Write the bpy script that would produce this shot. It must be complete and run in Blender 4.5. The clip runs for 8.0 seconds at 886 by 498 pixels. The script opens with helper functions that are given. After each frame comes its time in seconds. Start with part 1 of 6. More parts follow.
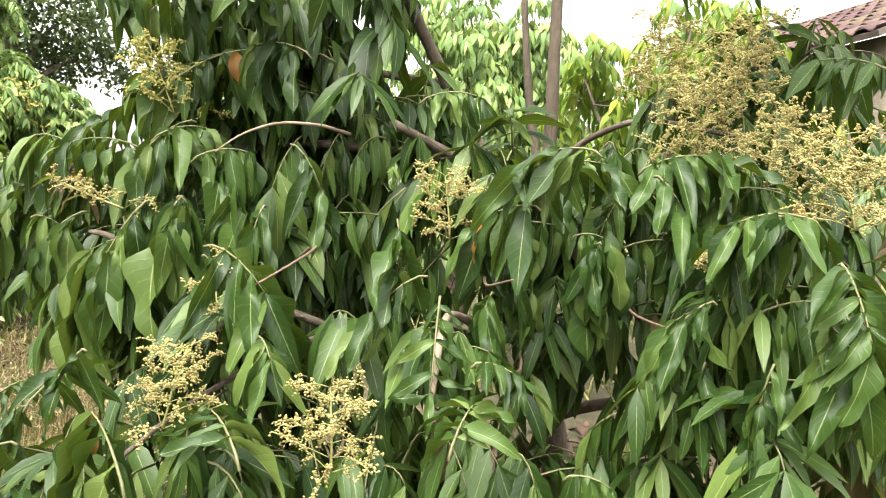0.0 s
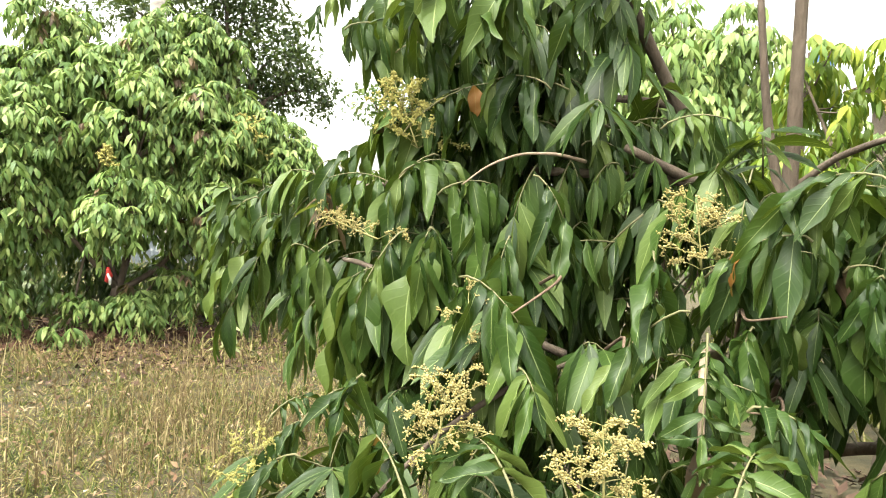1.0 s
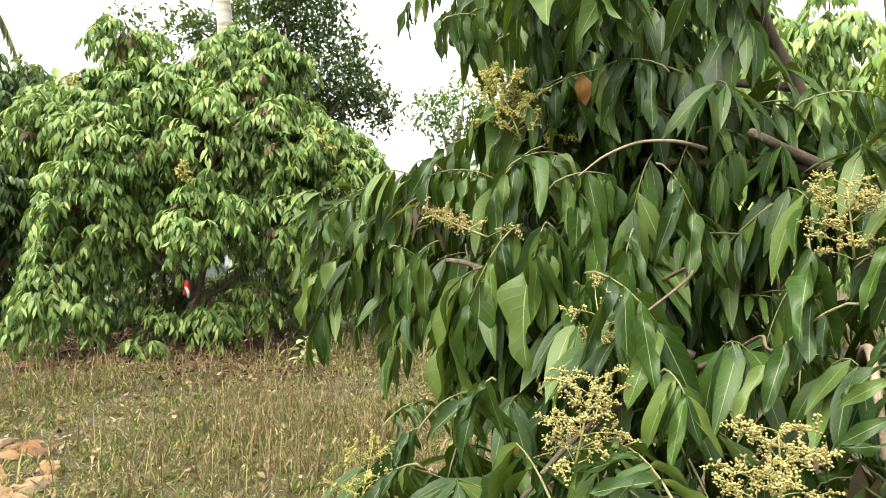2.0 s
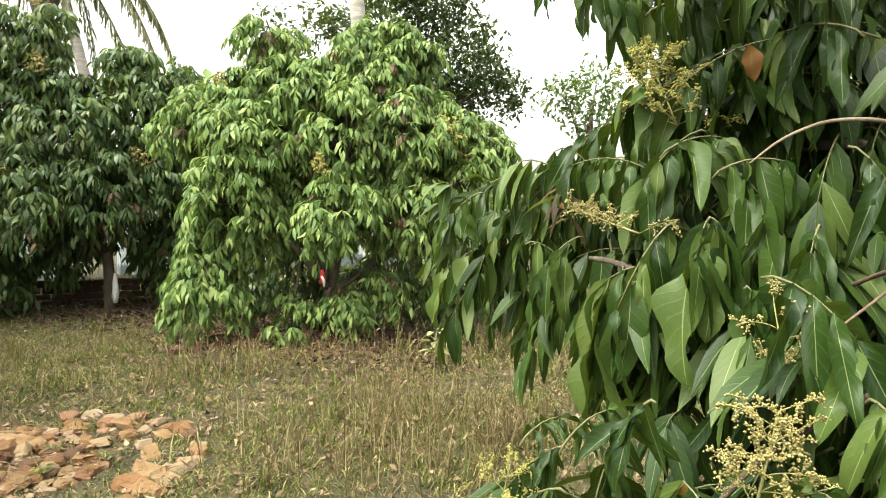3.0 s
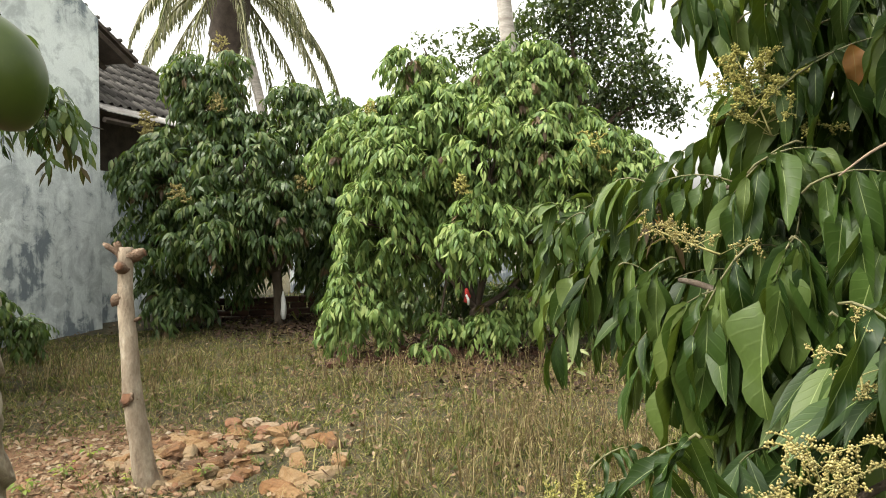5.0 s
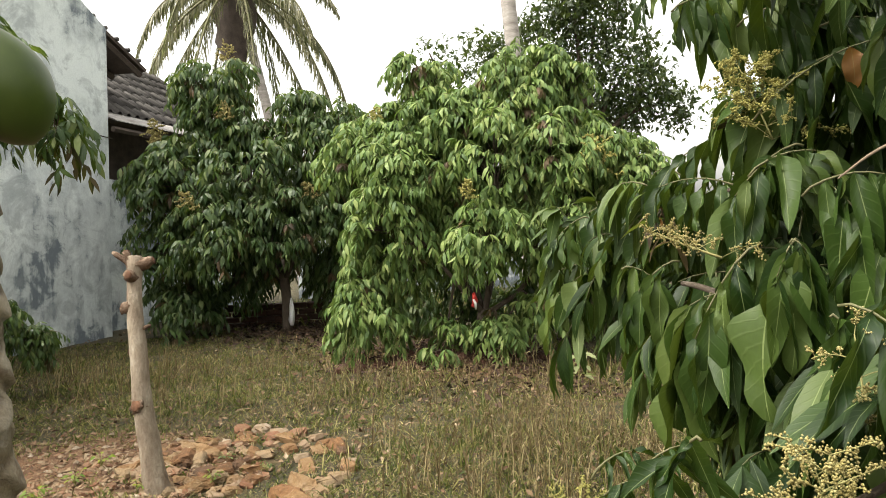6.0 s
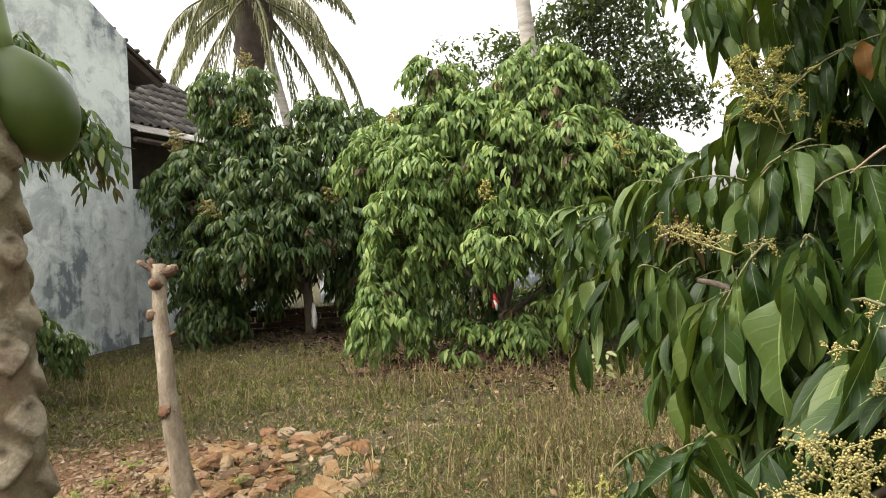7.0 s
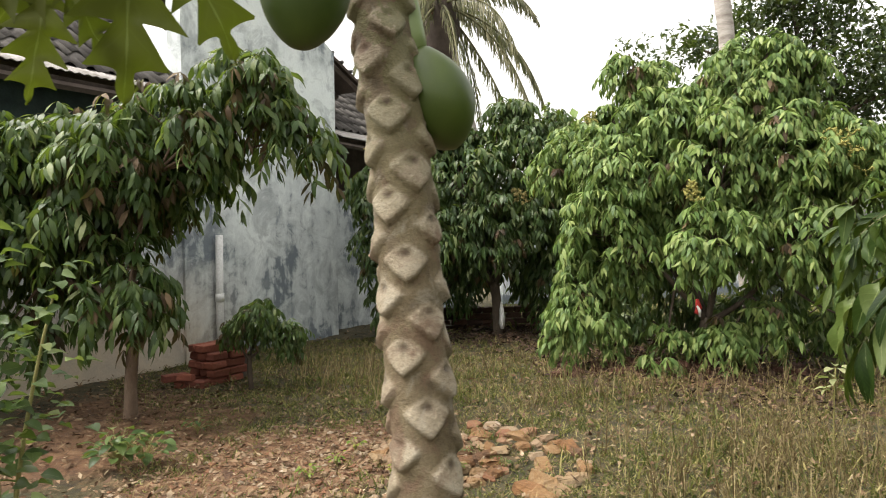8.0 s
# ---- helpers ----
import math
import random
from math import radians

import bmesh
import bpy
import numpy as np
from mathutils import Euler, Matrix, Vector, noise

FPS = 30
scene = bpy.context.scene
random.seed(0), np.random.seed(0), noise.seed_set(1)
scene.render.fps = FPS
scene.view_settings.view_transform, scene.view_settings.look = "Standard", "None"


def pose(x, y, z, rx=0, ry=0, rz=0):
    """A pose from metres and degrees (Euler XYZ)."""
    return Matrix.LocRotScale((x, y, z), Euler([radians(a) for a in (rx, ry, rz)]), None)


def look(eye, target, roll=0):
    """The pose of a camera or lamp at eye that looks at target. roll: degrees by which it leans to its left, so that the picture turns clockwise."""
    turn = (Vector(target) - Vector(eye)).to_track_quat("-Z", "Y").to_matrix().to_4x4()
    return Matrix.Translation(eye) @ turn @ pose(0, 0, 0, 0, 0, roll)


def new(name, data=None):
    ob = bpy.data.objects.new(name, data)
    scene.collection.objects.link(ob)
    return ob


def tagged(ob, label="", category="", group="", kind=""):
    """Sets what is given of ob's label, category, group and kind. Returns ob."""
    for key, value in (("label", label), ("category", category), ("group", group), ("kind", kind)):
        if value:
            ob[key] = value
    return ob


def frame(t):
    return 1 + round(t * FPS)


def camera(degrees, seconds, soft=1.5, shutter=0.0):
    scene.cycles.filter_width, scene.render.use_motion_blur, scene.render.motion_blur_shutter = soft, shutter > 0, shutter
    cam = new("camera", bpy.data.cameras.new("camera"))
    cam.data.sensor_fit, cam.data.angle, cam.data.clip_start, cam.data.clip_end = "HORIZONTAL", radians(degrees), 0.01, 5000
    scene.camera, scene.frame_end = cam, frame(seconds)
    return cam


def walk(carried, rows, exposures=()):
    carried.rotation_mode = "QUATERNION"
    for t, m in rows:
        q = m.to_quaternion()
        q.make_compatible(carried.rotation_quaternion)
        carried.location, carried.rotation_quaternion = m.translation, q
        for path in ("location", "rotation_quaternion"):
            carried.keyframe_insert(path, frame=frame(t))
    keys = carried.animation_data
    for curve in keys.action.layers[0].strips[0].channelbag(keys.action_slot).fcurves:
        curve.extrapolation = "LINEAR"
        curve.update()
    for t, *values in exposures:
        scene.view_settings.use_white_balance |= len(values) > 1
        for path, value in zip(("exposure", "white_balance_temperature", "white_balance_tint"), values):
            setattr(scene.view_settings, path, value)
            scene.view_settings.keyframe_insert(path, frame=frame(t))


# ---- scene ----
cam = camera(64.7, 8.0, soft=0.9, shutter=0.08)
PATH = [
    (0, (0.12, 0.127, 1.405), (-0.03, 2.119, 1.31), 3.9),
    (0.5, (0.009, 0.097, 1.421), (-0.393, 2.054, 1.332), 3.8),
    (1, (-0.037, 0.091, 1.434), (-0.68, 1.983, 1.346), 3.3),
    (1.2, (-0.05, 0.076, 1.417), (-0.769, 1.942, 1.354), 3.4),
    (2.3, (-0.269, 0.15, 1.394), (-1.089, 1.973, 1.321), 1.5),
    (2.5, (-0.303, 0.16, 1.396), (-1.159, 1.966, 1.318), 1.4),
    (3, (-0.279, 0.24, 1.411), (-1.394, 1.896, 1.3), 1.4),
    (3.5, (-0.181, 0.337, 1.427), (-1.51, 1.825, 1.282), 1.5),
    (4, (-0.124, 0.361, 1.429), (-1.556, 1.751, 1.304), 0.9),
    (5.5, (-0.104, 0.355, 1.43), (-1.58, 1.704, 1.372), 0.0),
    (6, (-0.091, 0.355, 1.433), (-1.577, 1.692, 1.378), -0.5),
    (6.5, (-0.0753, 0.3615, 1.4340), (-1.5663, 1.6935, 1.3710), -1.1),
    (7, (-0.0666, 0.3479, 1.4370), (-1.5916, 1.6409, 1.3870), -1.8),
    (7.5, (-0.0993, 0.2733, 1.4380), (-1.7513, 1.4003, 1.4210), -1.7),
    (8, (-0.204, 0.066, 1.414), (-1.989, 0.969, 1.385), -0.9),
]
exposures_rows = [(0.0, 2.46, 6800, 6.5), (1.0, 2.44, 6950, 5.5), (2.5, 1.95, 7000, 1.5), (4.0, 1.96, 7050, 2.5), (5.5, 1.45, 7000, 7.5), (7.0, 1.45, 7000, 8.5), (8.0, 1.36, 6950, 10)]
walk(cam, [(t, look(eye, target, roll)) for t, eye, target, roll in PATH], exposures_rows)

# ---- world and light: bright overcast ----
world = bpy.data.worlds.new("overcast_sky")
scene.world = world
world.use_nodes = True
wn, wl = world.node_tree.nodes, world.node_tree.links
bg = wn["Background"]
sky = wn.new("ShaderNodeTexSky")
sky.sky_type = "NISHITA"
sky.sun_disc = False
sky.sun_elevation, sky.sun_rotation = radians(58), radians(200)
sky.air_density, sky.dust_density, sky.ozone_density = 1.0, 6.0, 1.0
pale = wn.new("ShaderNodeHueSaturation")
pale.inputs["Saturation"].default_value = 0.12
wl.new(sky.outputs[0], pale.inputs["Color"])
wl.new(pale.outputs[0], bg.inputs["Color"])
bg.inputs["Strength"].default_value = 0.2
sun = new("sun", bpy.data.lights.new("sun", "SUN"))
sun.data.energy, sun.data.angle, sun.data.color = 0.35, radians(20), (1.0, 0.96, 0.9)
sun.matrix_world = look((0, 0, 30), (4.5, 9.5, 12), 0)

# ---- helpers ----
rng = np.random.default_rng(7)


def unit(v):
    v = np.asarray(v, float)
    return v / np.maximum(np.linalg.norm(v, axis=-1, keepdims=True), 1e-9)


class Build:
    """Gathers vertices, faces and uvs for one mesh."""

    def __init__(self):
        self.v, self.f, self.uv, self.n = [], [], [], 0

    def add(self, v, f, uv=None):
        v = np.asarray(v, float).reshape(-1, 3)
        self.v.append(v)
        self.f.append(np.asarray(f, int) + self.n)
        self.uv.append(np.full((len(v), 2), 0.5) if uv is None else np.asarray(uv, float))
        self.n += len(v)

    def mesh(self, name, mat, smooth=True):
        me = bpy.data.meshes.new(name)
        faces = []
        for f in self.f:
            faces += f.tolist()
        me.from_pydata(np.concatenate(self.v).tolist(), [], faces)
        layer = me.uv_layers.new(name="UVMap")
        idx = np.zeros(len(me.loops), int)
        me.loops.foreach_get("vertex_index", idx)
        layer.data.foreach_set("uv", np.concatenate(self.uv)[idx].ravel())
        me.polygons.foreach_set("use_smooth", np.full(len(me.polygons), smooth))
        me.materials.append(mat)
        me.update()
        return me


def thing(name, label, category, loc=(0, 0, 0), group="", kind=""):
    ob = new(name)
    ob.location = loc
    ob.empty_display_size = 0.1
    return tagged(ob, label, category, group, kind)


def part(name, me, parent, label="", kind=""):
    """One mesh object under a thing or a part. The mesh is in the world's metres, shifted to the thing's base."""
    ob = new(name, me)
    if parent is not None:
        ob.parent = parent
        base = parent.matrix_basis.translation.copy()
        if parent.parent:
            base += parent.parent.matrix_basis.translation
        ob.location = -base
    return tagged(ob, label, "", "", kind)


def tube(b, pts, radii, sides=8, wob=0.0):
    """A tapered round tube along points, closed at both ends."""
    pts = np.asarray(pts, float)
    radii = np.broadcast_to(np.asarray(radii, float), (len(pts),))
    tang = unit(np.gradient(pts, axis=0))
    ref = np.array([0.31, 0.95, 0.05]) if abs(tang[0][2]) > 0.7 else np.array([0, 0, 1.0])
    s = unit(np.cross(tang, ref))
    t2 = np.cross(s, tang)
    a = np.linspace(0, 2 * math.pi, sides, endpoint=False)
    rr = radii[:, None] * (1 + wob * rng.standard_normal((len(pts), sides)))
    v = pts[:, None] + rr[..., None] * (np.cos(a)[None, :, None] * s[:, None] + np.sin(a)[None, :, None] * t2[:, None])
    n = len(pts)
    i, j = np.meshgrid(np.arange(n - 1), np.arange(sides), indexing="ij")
    k = (j + 1) % sides
    f = np.stack([i * sides + j, i * sides + k, (i + 1) * sides + k, (i + 1) * sides + j], -1).reshape(-1, 4)
    length = np.concatenate([[0], np.cumsum(np.linalg.norm(np.diff(pts, axis=0), axis=1))])
    uv = np.stack(np.broadcast_arrays(a[None] / 6.283, length[:, None]), -1).reshape(-1, 2)
    caps = [np.arange(sides)[::-1], (n - 1) * sides + np.arange(sides)]
    b.add(v.reshape(-1, 3), f, uv)
    b.n -= n * sides
    for c in caps:
        b.f.append(np.asarray([c]) + b.n)
    b.n += n * sides


def bezier(p0, p1, p2, n=8):
    t = np.linspace(0, 1, n)[:, None]
    p0, p1, p2 = map(np.asarray, (p0, p1, p2))
    return (1 - t) ** 2 * p0 + 2 * t * (1 - t) * p1 + t ** 2 * p2


def leaf_array(b, P, D, N, L, W, bend, fold, nseg=4, wave=0.0, peak=0.45, twist=None, flat=False):
    """Adds a blade for every row: base P, direction D, face normal N, length L, width W, bend in radians along its length."""
    P, D, N = np.atleast_2d(P), unit(np.atleast_2d(D)), np.atleast_2d(N)
    m = len(P)
    S = unit(np.cross(N, D))
    N = np.cross(D, S)
    x = np.linspace(0, 1, nseg + 1)
    e = math.log(0.5) / math.log(peak)
    w = np.clip(np.sin(math.pi * x ** e), 0, 1) ** 0.68 * (1 - 0.3 * x ** 3)
    w[0], w[-1] = 0.03, 0.02
    L, W, bend, fold = (np.broadcast_to(np.asarray(q, float), (m,)) for q in (L, W, bend, fold))
    bb = np.where(np.abs(bend) < 1e-3, 1e-3, bend)[:, None]
    cx = np.sin(bb * x) / bb * L[:, None]
    cz = -(1 - np.cos(bb * x)) / bb * L[:, None]
    y = np.array([-1.0, 1.0]) if flat else np.array([-1.0, 0, 1])
    half = W[:, None] * 0.5 * w[None]
    tz = np.zeros((m, nseg + 1)) if twist is None else np.asarray(twist)[:, None] * x[None]
    ct, st = np.cos(tz), np.sin(tz)
    wv = wave * W[:, None, None] * np.sin(x[None, :, None] * 12 + y * 1.3 + rng.uniform(0, 6, (m, 1, 1))) * np.abs(y)
    yy = half[..., None] * y
    zz = fold[:, None, None] * np.abs(yy) + wv
    ya = yy * ct[..., None] - zz * st[..., None]
    za = yy * st[..., None] + zz * ct[..., None] + cz[..., None]
    xa = np.broadcast_to(cx[..., None], ya.shape)
    v = P[:, None, None] + D[:, None, None] * xa[..., None] + S[:, None, None] * ya[..., None] + N[:, None, None] * za[..., None]
    r = np.arange(nseg)
    k = len(y)
    q = np.concatenate([np.stack([r * k + j, r * k + j + 1, r * k + k + j + 1, r * k + k + j], -1) for j in range(k - 1)])
    f = (q[None] + (np.arange(m) * k * (nseg + 1))[:, None, None]).reshape(-1, 4)
    uv = np.stack(np.broadcast_arrays(x[:, None], y[None] * 0.5 + 0.5), -1).reshape(1, -1, 2)
    b.add(v.reshape(-1, 3), f, np.broadcast_to(uv, (m, uv.shape[1], 2)).reshape(-1, 2))


# ---- materials ----
def material(name):
    m = bpy.data.materials.new(name)
    m.use_nodes = True
    n, l = m.node_tree.nodes, m.node_tree.links
    return m, n, l, n["Principled BSDF"], n["Material Output"]


def ramp(n, cols, pos=None):
    r = n.new("ShaderNodeValToRGB")
    pos = pos or [i / (len(cols) - 1) for i in range(len(cols))]
    while len(r.color_ramp.elements) < len(cols):
        r.color_ramp.elements.new(0.5)
    for e, c, p in zip(r.color_ramp.elements, cols, pos):
        e.color, e.position = (*c, 1), p
    return r


def tex(n, l, scale, detail=5, rough=0.6, coord=None, dist=0.0):
    t = n.new("ShaderNodeTexNoise")
    t.inputs["Scale"].default_value, t.inputs["Detail"].default_value = scale, detail
    t.inputs["Roughness"].default_value, t.inputs["Distortion"].default_value = rough, dist
    if coord is not None:
        l.new(coord, t.inputs["Vector"])
    return t


def calc(n, l, op, a, b=None):
    c = n.new("ShaderNodeMath")
    c.operation = op
    for i, q in enumerate((a, b)):
        if q is None:
            continue
        if isinstance(q, (int, float)):
            c.inputs[i].default_value = q
        else:
            l.new(q, c.inputs[i])
    return c.outputs[0]


def mix(n, l, fac, a, b, mode="MIX"):
    c = n.new("ShaderNodeMix")
    c.data_type, c.blend_type = "RGBA", mode
    for i, q in ((0, fac), (6, a), (7, b)):
        if isinstance(q, (int, float)):
            c.inputs[i].default_value = q
        elif isinstance(q, tuple):
            c.inputs[i].default_value = (*q, 1)
        else:
            l.new(q, c.inputs[i])
    return c.outputs[2]


def bump(n, l, height, strength, dist=0.01):
    k = n.new("ShaderNodeBump")
    k.inputs["Strength"].default_value, k.inputs["Distance"].default_value = strength, dist
    l.new(height, k.inputs["Height"])
    return k.outputs[0]


def rand(n, l):
    """A random value for each object and each loose piece of a mesh."""
    o, g = n.new("ShaderNodeObjectInfo"), n.new("ShaderNodeNewGeometry")
    return calc(n, l, "FRACT", calc(n, l, "ADD", o.outputs["Random"], g.outputs["Random Per Island"]))


def leaf_mat(name, cols, pos=None, rib=(0.30, 0.36, 0.14), rough=0.42, thin=0.3, glow=(0.25, 0.36, 0.03), vein=0.5, gloss=0.3):
    m, n, l, p, out = material(name)
    r = ramp(n, cols, pos)
    rn = rand(n, l)
    l.new(rn, r.inputs[0])
    uv = n.new("ShaderNodeUVMap")
    sep = n.new("ShaderNodeSeparateXYZ")
    l.new(uv.outputs[0], sep.inputs[0])
    across = calc(n, l, "ABSOLUTE", calc(n, l, "SUBTRACT", sep.outputs[1], 0.5))
    is_rib = calc(n, l, "LESS_THAN", across, 0.017)
    wavy = calc(n, l, "SINE", calc(n, l, "SUBTRACT", calc(n, l, "MULTIPLY", sep.outputs[0], 58.0), calc(n, l, "MULTIPLY", across, 20.0)))
    side = calc(n, l, "POWER", calc(n, l, "MAXIMUM", wavy, 0.0), 6.0)
    tc = n.new("ShaderNodeTexCoord")
    blot = tex(n, l, 14, 4, 0.6, tc.outputs["Object"])
    c = mix(n, l, 0.35, r.outputs[0], mix(n, l, blot.outputs[0], (0.3, 0.3, 0.3), (1.5, 1.6, 1.2)), "MULTIPLY")
    c = mix(n, l, calc(n, l, "MULTIPLY", side, 0.05 * vein), c, rib)
    c = mix(n, l, calc(n, l, "MULTIPLY", is_rib, 0.6 * vein), c, rib)
    l.new(c, p.inputs["Base Color"])
    rr = calc(n, l, "ADD", calc(n, l, "MULTIPLY", blot.outputs[0], 0.25), rough - 0.1)
    l.new(rr, p.inputs["Roughness"])
    p.inputs["Specular IOR Level"].default_value = gloss
    h = calc(n, l, "ADD", calc(n, l, "MULTIPLY", side, -0.6), calc(n, l, "MULTIPLY", is_rib, -1.0))
    l.new(bump(n, l, h, 0.35 * vein, 0.002), p.inputs["Normal"])
    t = n.new("ShaderNodeBsdfTranslucent")
    l.new(mix(n, l, 0.5, c, glow), t.inputs["Color"])
    s = n.new("ShaderNodeMixShader")
    s.inputs[0].default_value = thin
    l.new(p.outputs[0], s.inputs[1])
    l.new(t.outputs[0], s.inputs[2])
    l.new(s.outputs[0], out.inputs[0])
    return m


def rough_mat(name, cols, scale, fine=None, rough=0.85, relief=0.5, depth=0.01, pos=None, pieces=False, spec=0.3, metal=0.0, stretch=None):
    """An uneven matt surface: a ramp over coarse noise, darkened and lightened by fine noise."""
    m, n, l, p, out = material(name)
    tc = n.new("ShaderNodeTexCoord")
    co = tc.outputs["Object"]
    if stretch:
        mp = n.new("ShaderNodeMapping")
        mp.inputs["Scale"].default_value = stretch
        l.new(co, mp.inputs[0])
        co = mp.outputs[0]
    a = tex(n, l, scale, 6, 0.6, co)
    f = tex(n, l, fine or scale * 9, 6, 0.65, co)
    r = ramp(n, cols, pos)
    src = calc(n, l, "ADD", calc(n, l, "MULTIPLY", calc(n, l, "SUBTRACT", a.outputs[0], 0.5), 1.7), 0.5)
    if pieces:
        src = calc(n, l, "ADD", calc(n, l, "MULTIPLY", src, 0.35), calc(n, l, "MULTIPLY", rand(n, l), 0.65))
    l.new(src, r.inputs[0])
    c = mix(n, l, 0.55, r.outputs[0], mix(n, l, f.outputs[0], (0.25, 0.25, 0.25), (1.75, 1.75, 1.75)), "MULTIPLY")
    l.new(c, p.inputs["Base Color"])
    p.inputs["Roughness"].default_value = rough
    p.inputs["Specular IOR Level"].default_value = spec
    p.inputs["Metallic"].default_value = metal
    h = calc(n, l, "ADD", calc(n, l, "MULTIPLY", a.outputs[0], 0.5), f.outputs[0])
    l.new(bump(n, l, h, relief, depth), p.inputs["Normal"])
    return m


LEAF_NEAR = leaf_mat("longan_leaf", [(0.008, 0.022, 0.004), (0.018, 0.039, 0.007), (0.037, 0.067, 0.013), (0.08, 0.11, 0.028)], [0, 0.4, 0.8, 1], vein=0.8, thin=0.14, gloss=0.22)
LEAF_LIGHT = leaf_mat("light_leaf", [(0.052, 0.098, 0.028), (0.1, 0.165, 0.045), (0.16, 0.228, 0.066), (0.25, 0.298, 0.105)], [0, 0.3, 0.7, 1], vein=0.3, thin=0.27, rough=0.5, glow=(0.2, 0.3, 0.05))
LEAF_DARK = leaf_mat("dark_leaf", [(0.022, 0.046, 0.017), (0.048, 0.085, 0.031), (0.092, 0.135, 0.052), (0.18, 0.21, 0.095)], [0, 0.45, 0.8, 1], vein=0.3, rough=0.38)
LEAF_MID = leaf_mat("mid_green_leaf", [(0.024, 0.05, 0.016), (0.05, 0.088, 0.027), (0.09, 0.132, 0.042), (0.17, 0.2, 0.08)], [0, 0.5, 0.85, 1], vein=0.3, rough=0.38)
LEAF_FAR = leaf_mat("far_leaf", [(0.018, 0.034, 0.015), (0.036, 0.056, 0.023), (0.066, 0.085, 0.035)], vein=0.0, thin=0.2)
LEAF_YELLOW = leaf_mat("yellow_leaf", [(0.06, 0.12, 0.02), (0.12, 0.18, 0.028), (0.24, 0.26, 0.035)], vein=0.3, thin=0.4)
LEAF_PAPAYA = leaf_mat("papaya_leaf", [(0.055, 0.066, 0.005), (0.08, 0.09, 0.007)], vein=0.4, thin=0.2, rough=0.55)
LEAF_PALE = leaf_mat("pale_leaf", [(0.19, 0.21, 0.1), (0.29, 0.3, 0.16)], vein=0.3)
LEAF_RUST = leaf_mat("rust_leaf", [(0.2, 0.085, 0.022), (0.3, 0.16, 0.04)], vein=0.4)
LEAF_BROWN = leaf_mat("withered_leaf", [(0.03, 0.017, 0.012), (0.065, 0.036, 0.022), (0.13, 0.08, 0.045)], vein=0.3, rough=0.6)
PALM_LEAF = leaf_mat("palm_leaflet", [(0.08, 0.082, 0.05), (0.17, 0.16, 0.1), (0.3, 0.27, 0.18)], vein=0.0, thin=0.25)
FLOWER = rough_mat("flower_bud", [(0.15, 0.12, 0.036), (0.27, 0.225, 0.08), (0.39, 0.345, 0.165)], 30, rough=0.8, relief=0.2, pieces=True)
FLOWER_GREEN = rough_mat("green_bud", [(0.2, 0.19, 0.05), (0.33, 0.3, 0.09)], 30, rough=0.8, relief=0.2, pieces=True)
STEM = rough_mat("flower_stem", [(0.16, 0.16, 0.05), (0.28, 0.25, 0.1)], 20, rough=0.7, relief=0.2)
RACHIS = rough_mat("leaf_stalk", [(0.075, 0.085, 0.03), (0.16, 0.14, 0.075)], 25, rough=0.6, relief=0.2)
BARK = rough_mat("bark", [(0.034, 0.025, 0.018), (0.08, 0.06, 0.043), (0.15, 0.12, 0.092)], 9, 70, relief=0.8, stretch=(1, 1, 0.35))
BARK_BROWN = rough_mat("brown_bark", [(0.06, 0.038, 0.025), (0.13, 0.088, 0.06), (0.2, 0.15, 0.11)], 9, 70, relief=0.8, stretch=(1, 1, 0.35))
BARK_PALE = rough_mat("pale_bark", [(0.1, 0.072, 0.05), (0.22, 0.165, 0.115), (0.34, 0.28, 0.21)], 7, 60, relief=0.7, stretch=(1, 1, 0.4))
BARK_PALM = rough_mat("palm_bark", [(0.16, 0.14, 0.12), (0.32, 0.29, 0.26), (0.45, 0.42, 0.38)], 5, 40, relief=0.7, stretch=(0.4, 0.4, 2.5))
STAKE = rough_mat("stake_bark", [(0.07, 0.05, 0.035), (0.19, 0.145, 0.103), (0.28, 0.23, 0.17), (0.44, 0.385, 0.31)], 17, 90, relief=1.0, stretch=(1, 1, 0.45))
KNOT = rough_mat("knotty_bark", [(0.045, 0.026, 0.016), (0.12, 0.075, 0.048), (0.24, 0.18, 0.13)], 22, 90, relief=1.0)
CUT = rough_mat("cut_wood", [(0.07, 0.03, 0.015), (0.2, 0.1, 0.055)], 25, relief=0.8)
BRICK = rough_mat("brick_clay", [(0.035, 0.026, 0.018), (0.1, 0.055, 0.03), (0.165, 0.082, 0.034), (0.2, 0.12, 0.056), (0.25, 0.175, 0.1), (0.07, 0.062, 0.04)], 18, 70, relief=1.4, pieces=True)
RUBBLE = rough_mat("rubble", [(0.07, 0.046, 0.03), (0.17, 0.08, 0.042), (0.19, 0.13, 0.08), (0.23, 0.17, 0.11), (0.42, 0.37, 0.3)], 12, 60, relief=0.8, pieces=True)
RED_BRICK = rough_mat("red_brick", [(0.12, 0.038, 0.026), (0.24, 0.08, 0.05)], 8, 60, relief=0.6, pieces=True)
DARK_BRICK = rough_mat("mossy_brick", [(0.05, 0.03, 0.024), (0.12, 0.06, 0.042)], 8, 60, relief=0.7, pieces=True)
TILE = rough_mat("clay_tile", [(0.04, 0.036, 0.034), (0.085, 0.078, 0.072), (0.16, 0.148, 0.135)], 6, 50, relief=0.5, pieces=True)
TILE_RED = rough_mat("mossy_red_tile", [(0.04, 0.024, 0.024), (0.085, 0.048, 0.046), (0.09, 0.078, 0.045)], 3, 40, relief=0.5, pieces=True)
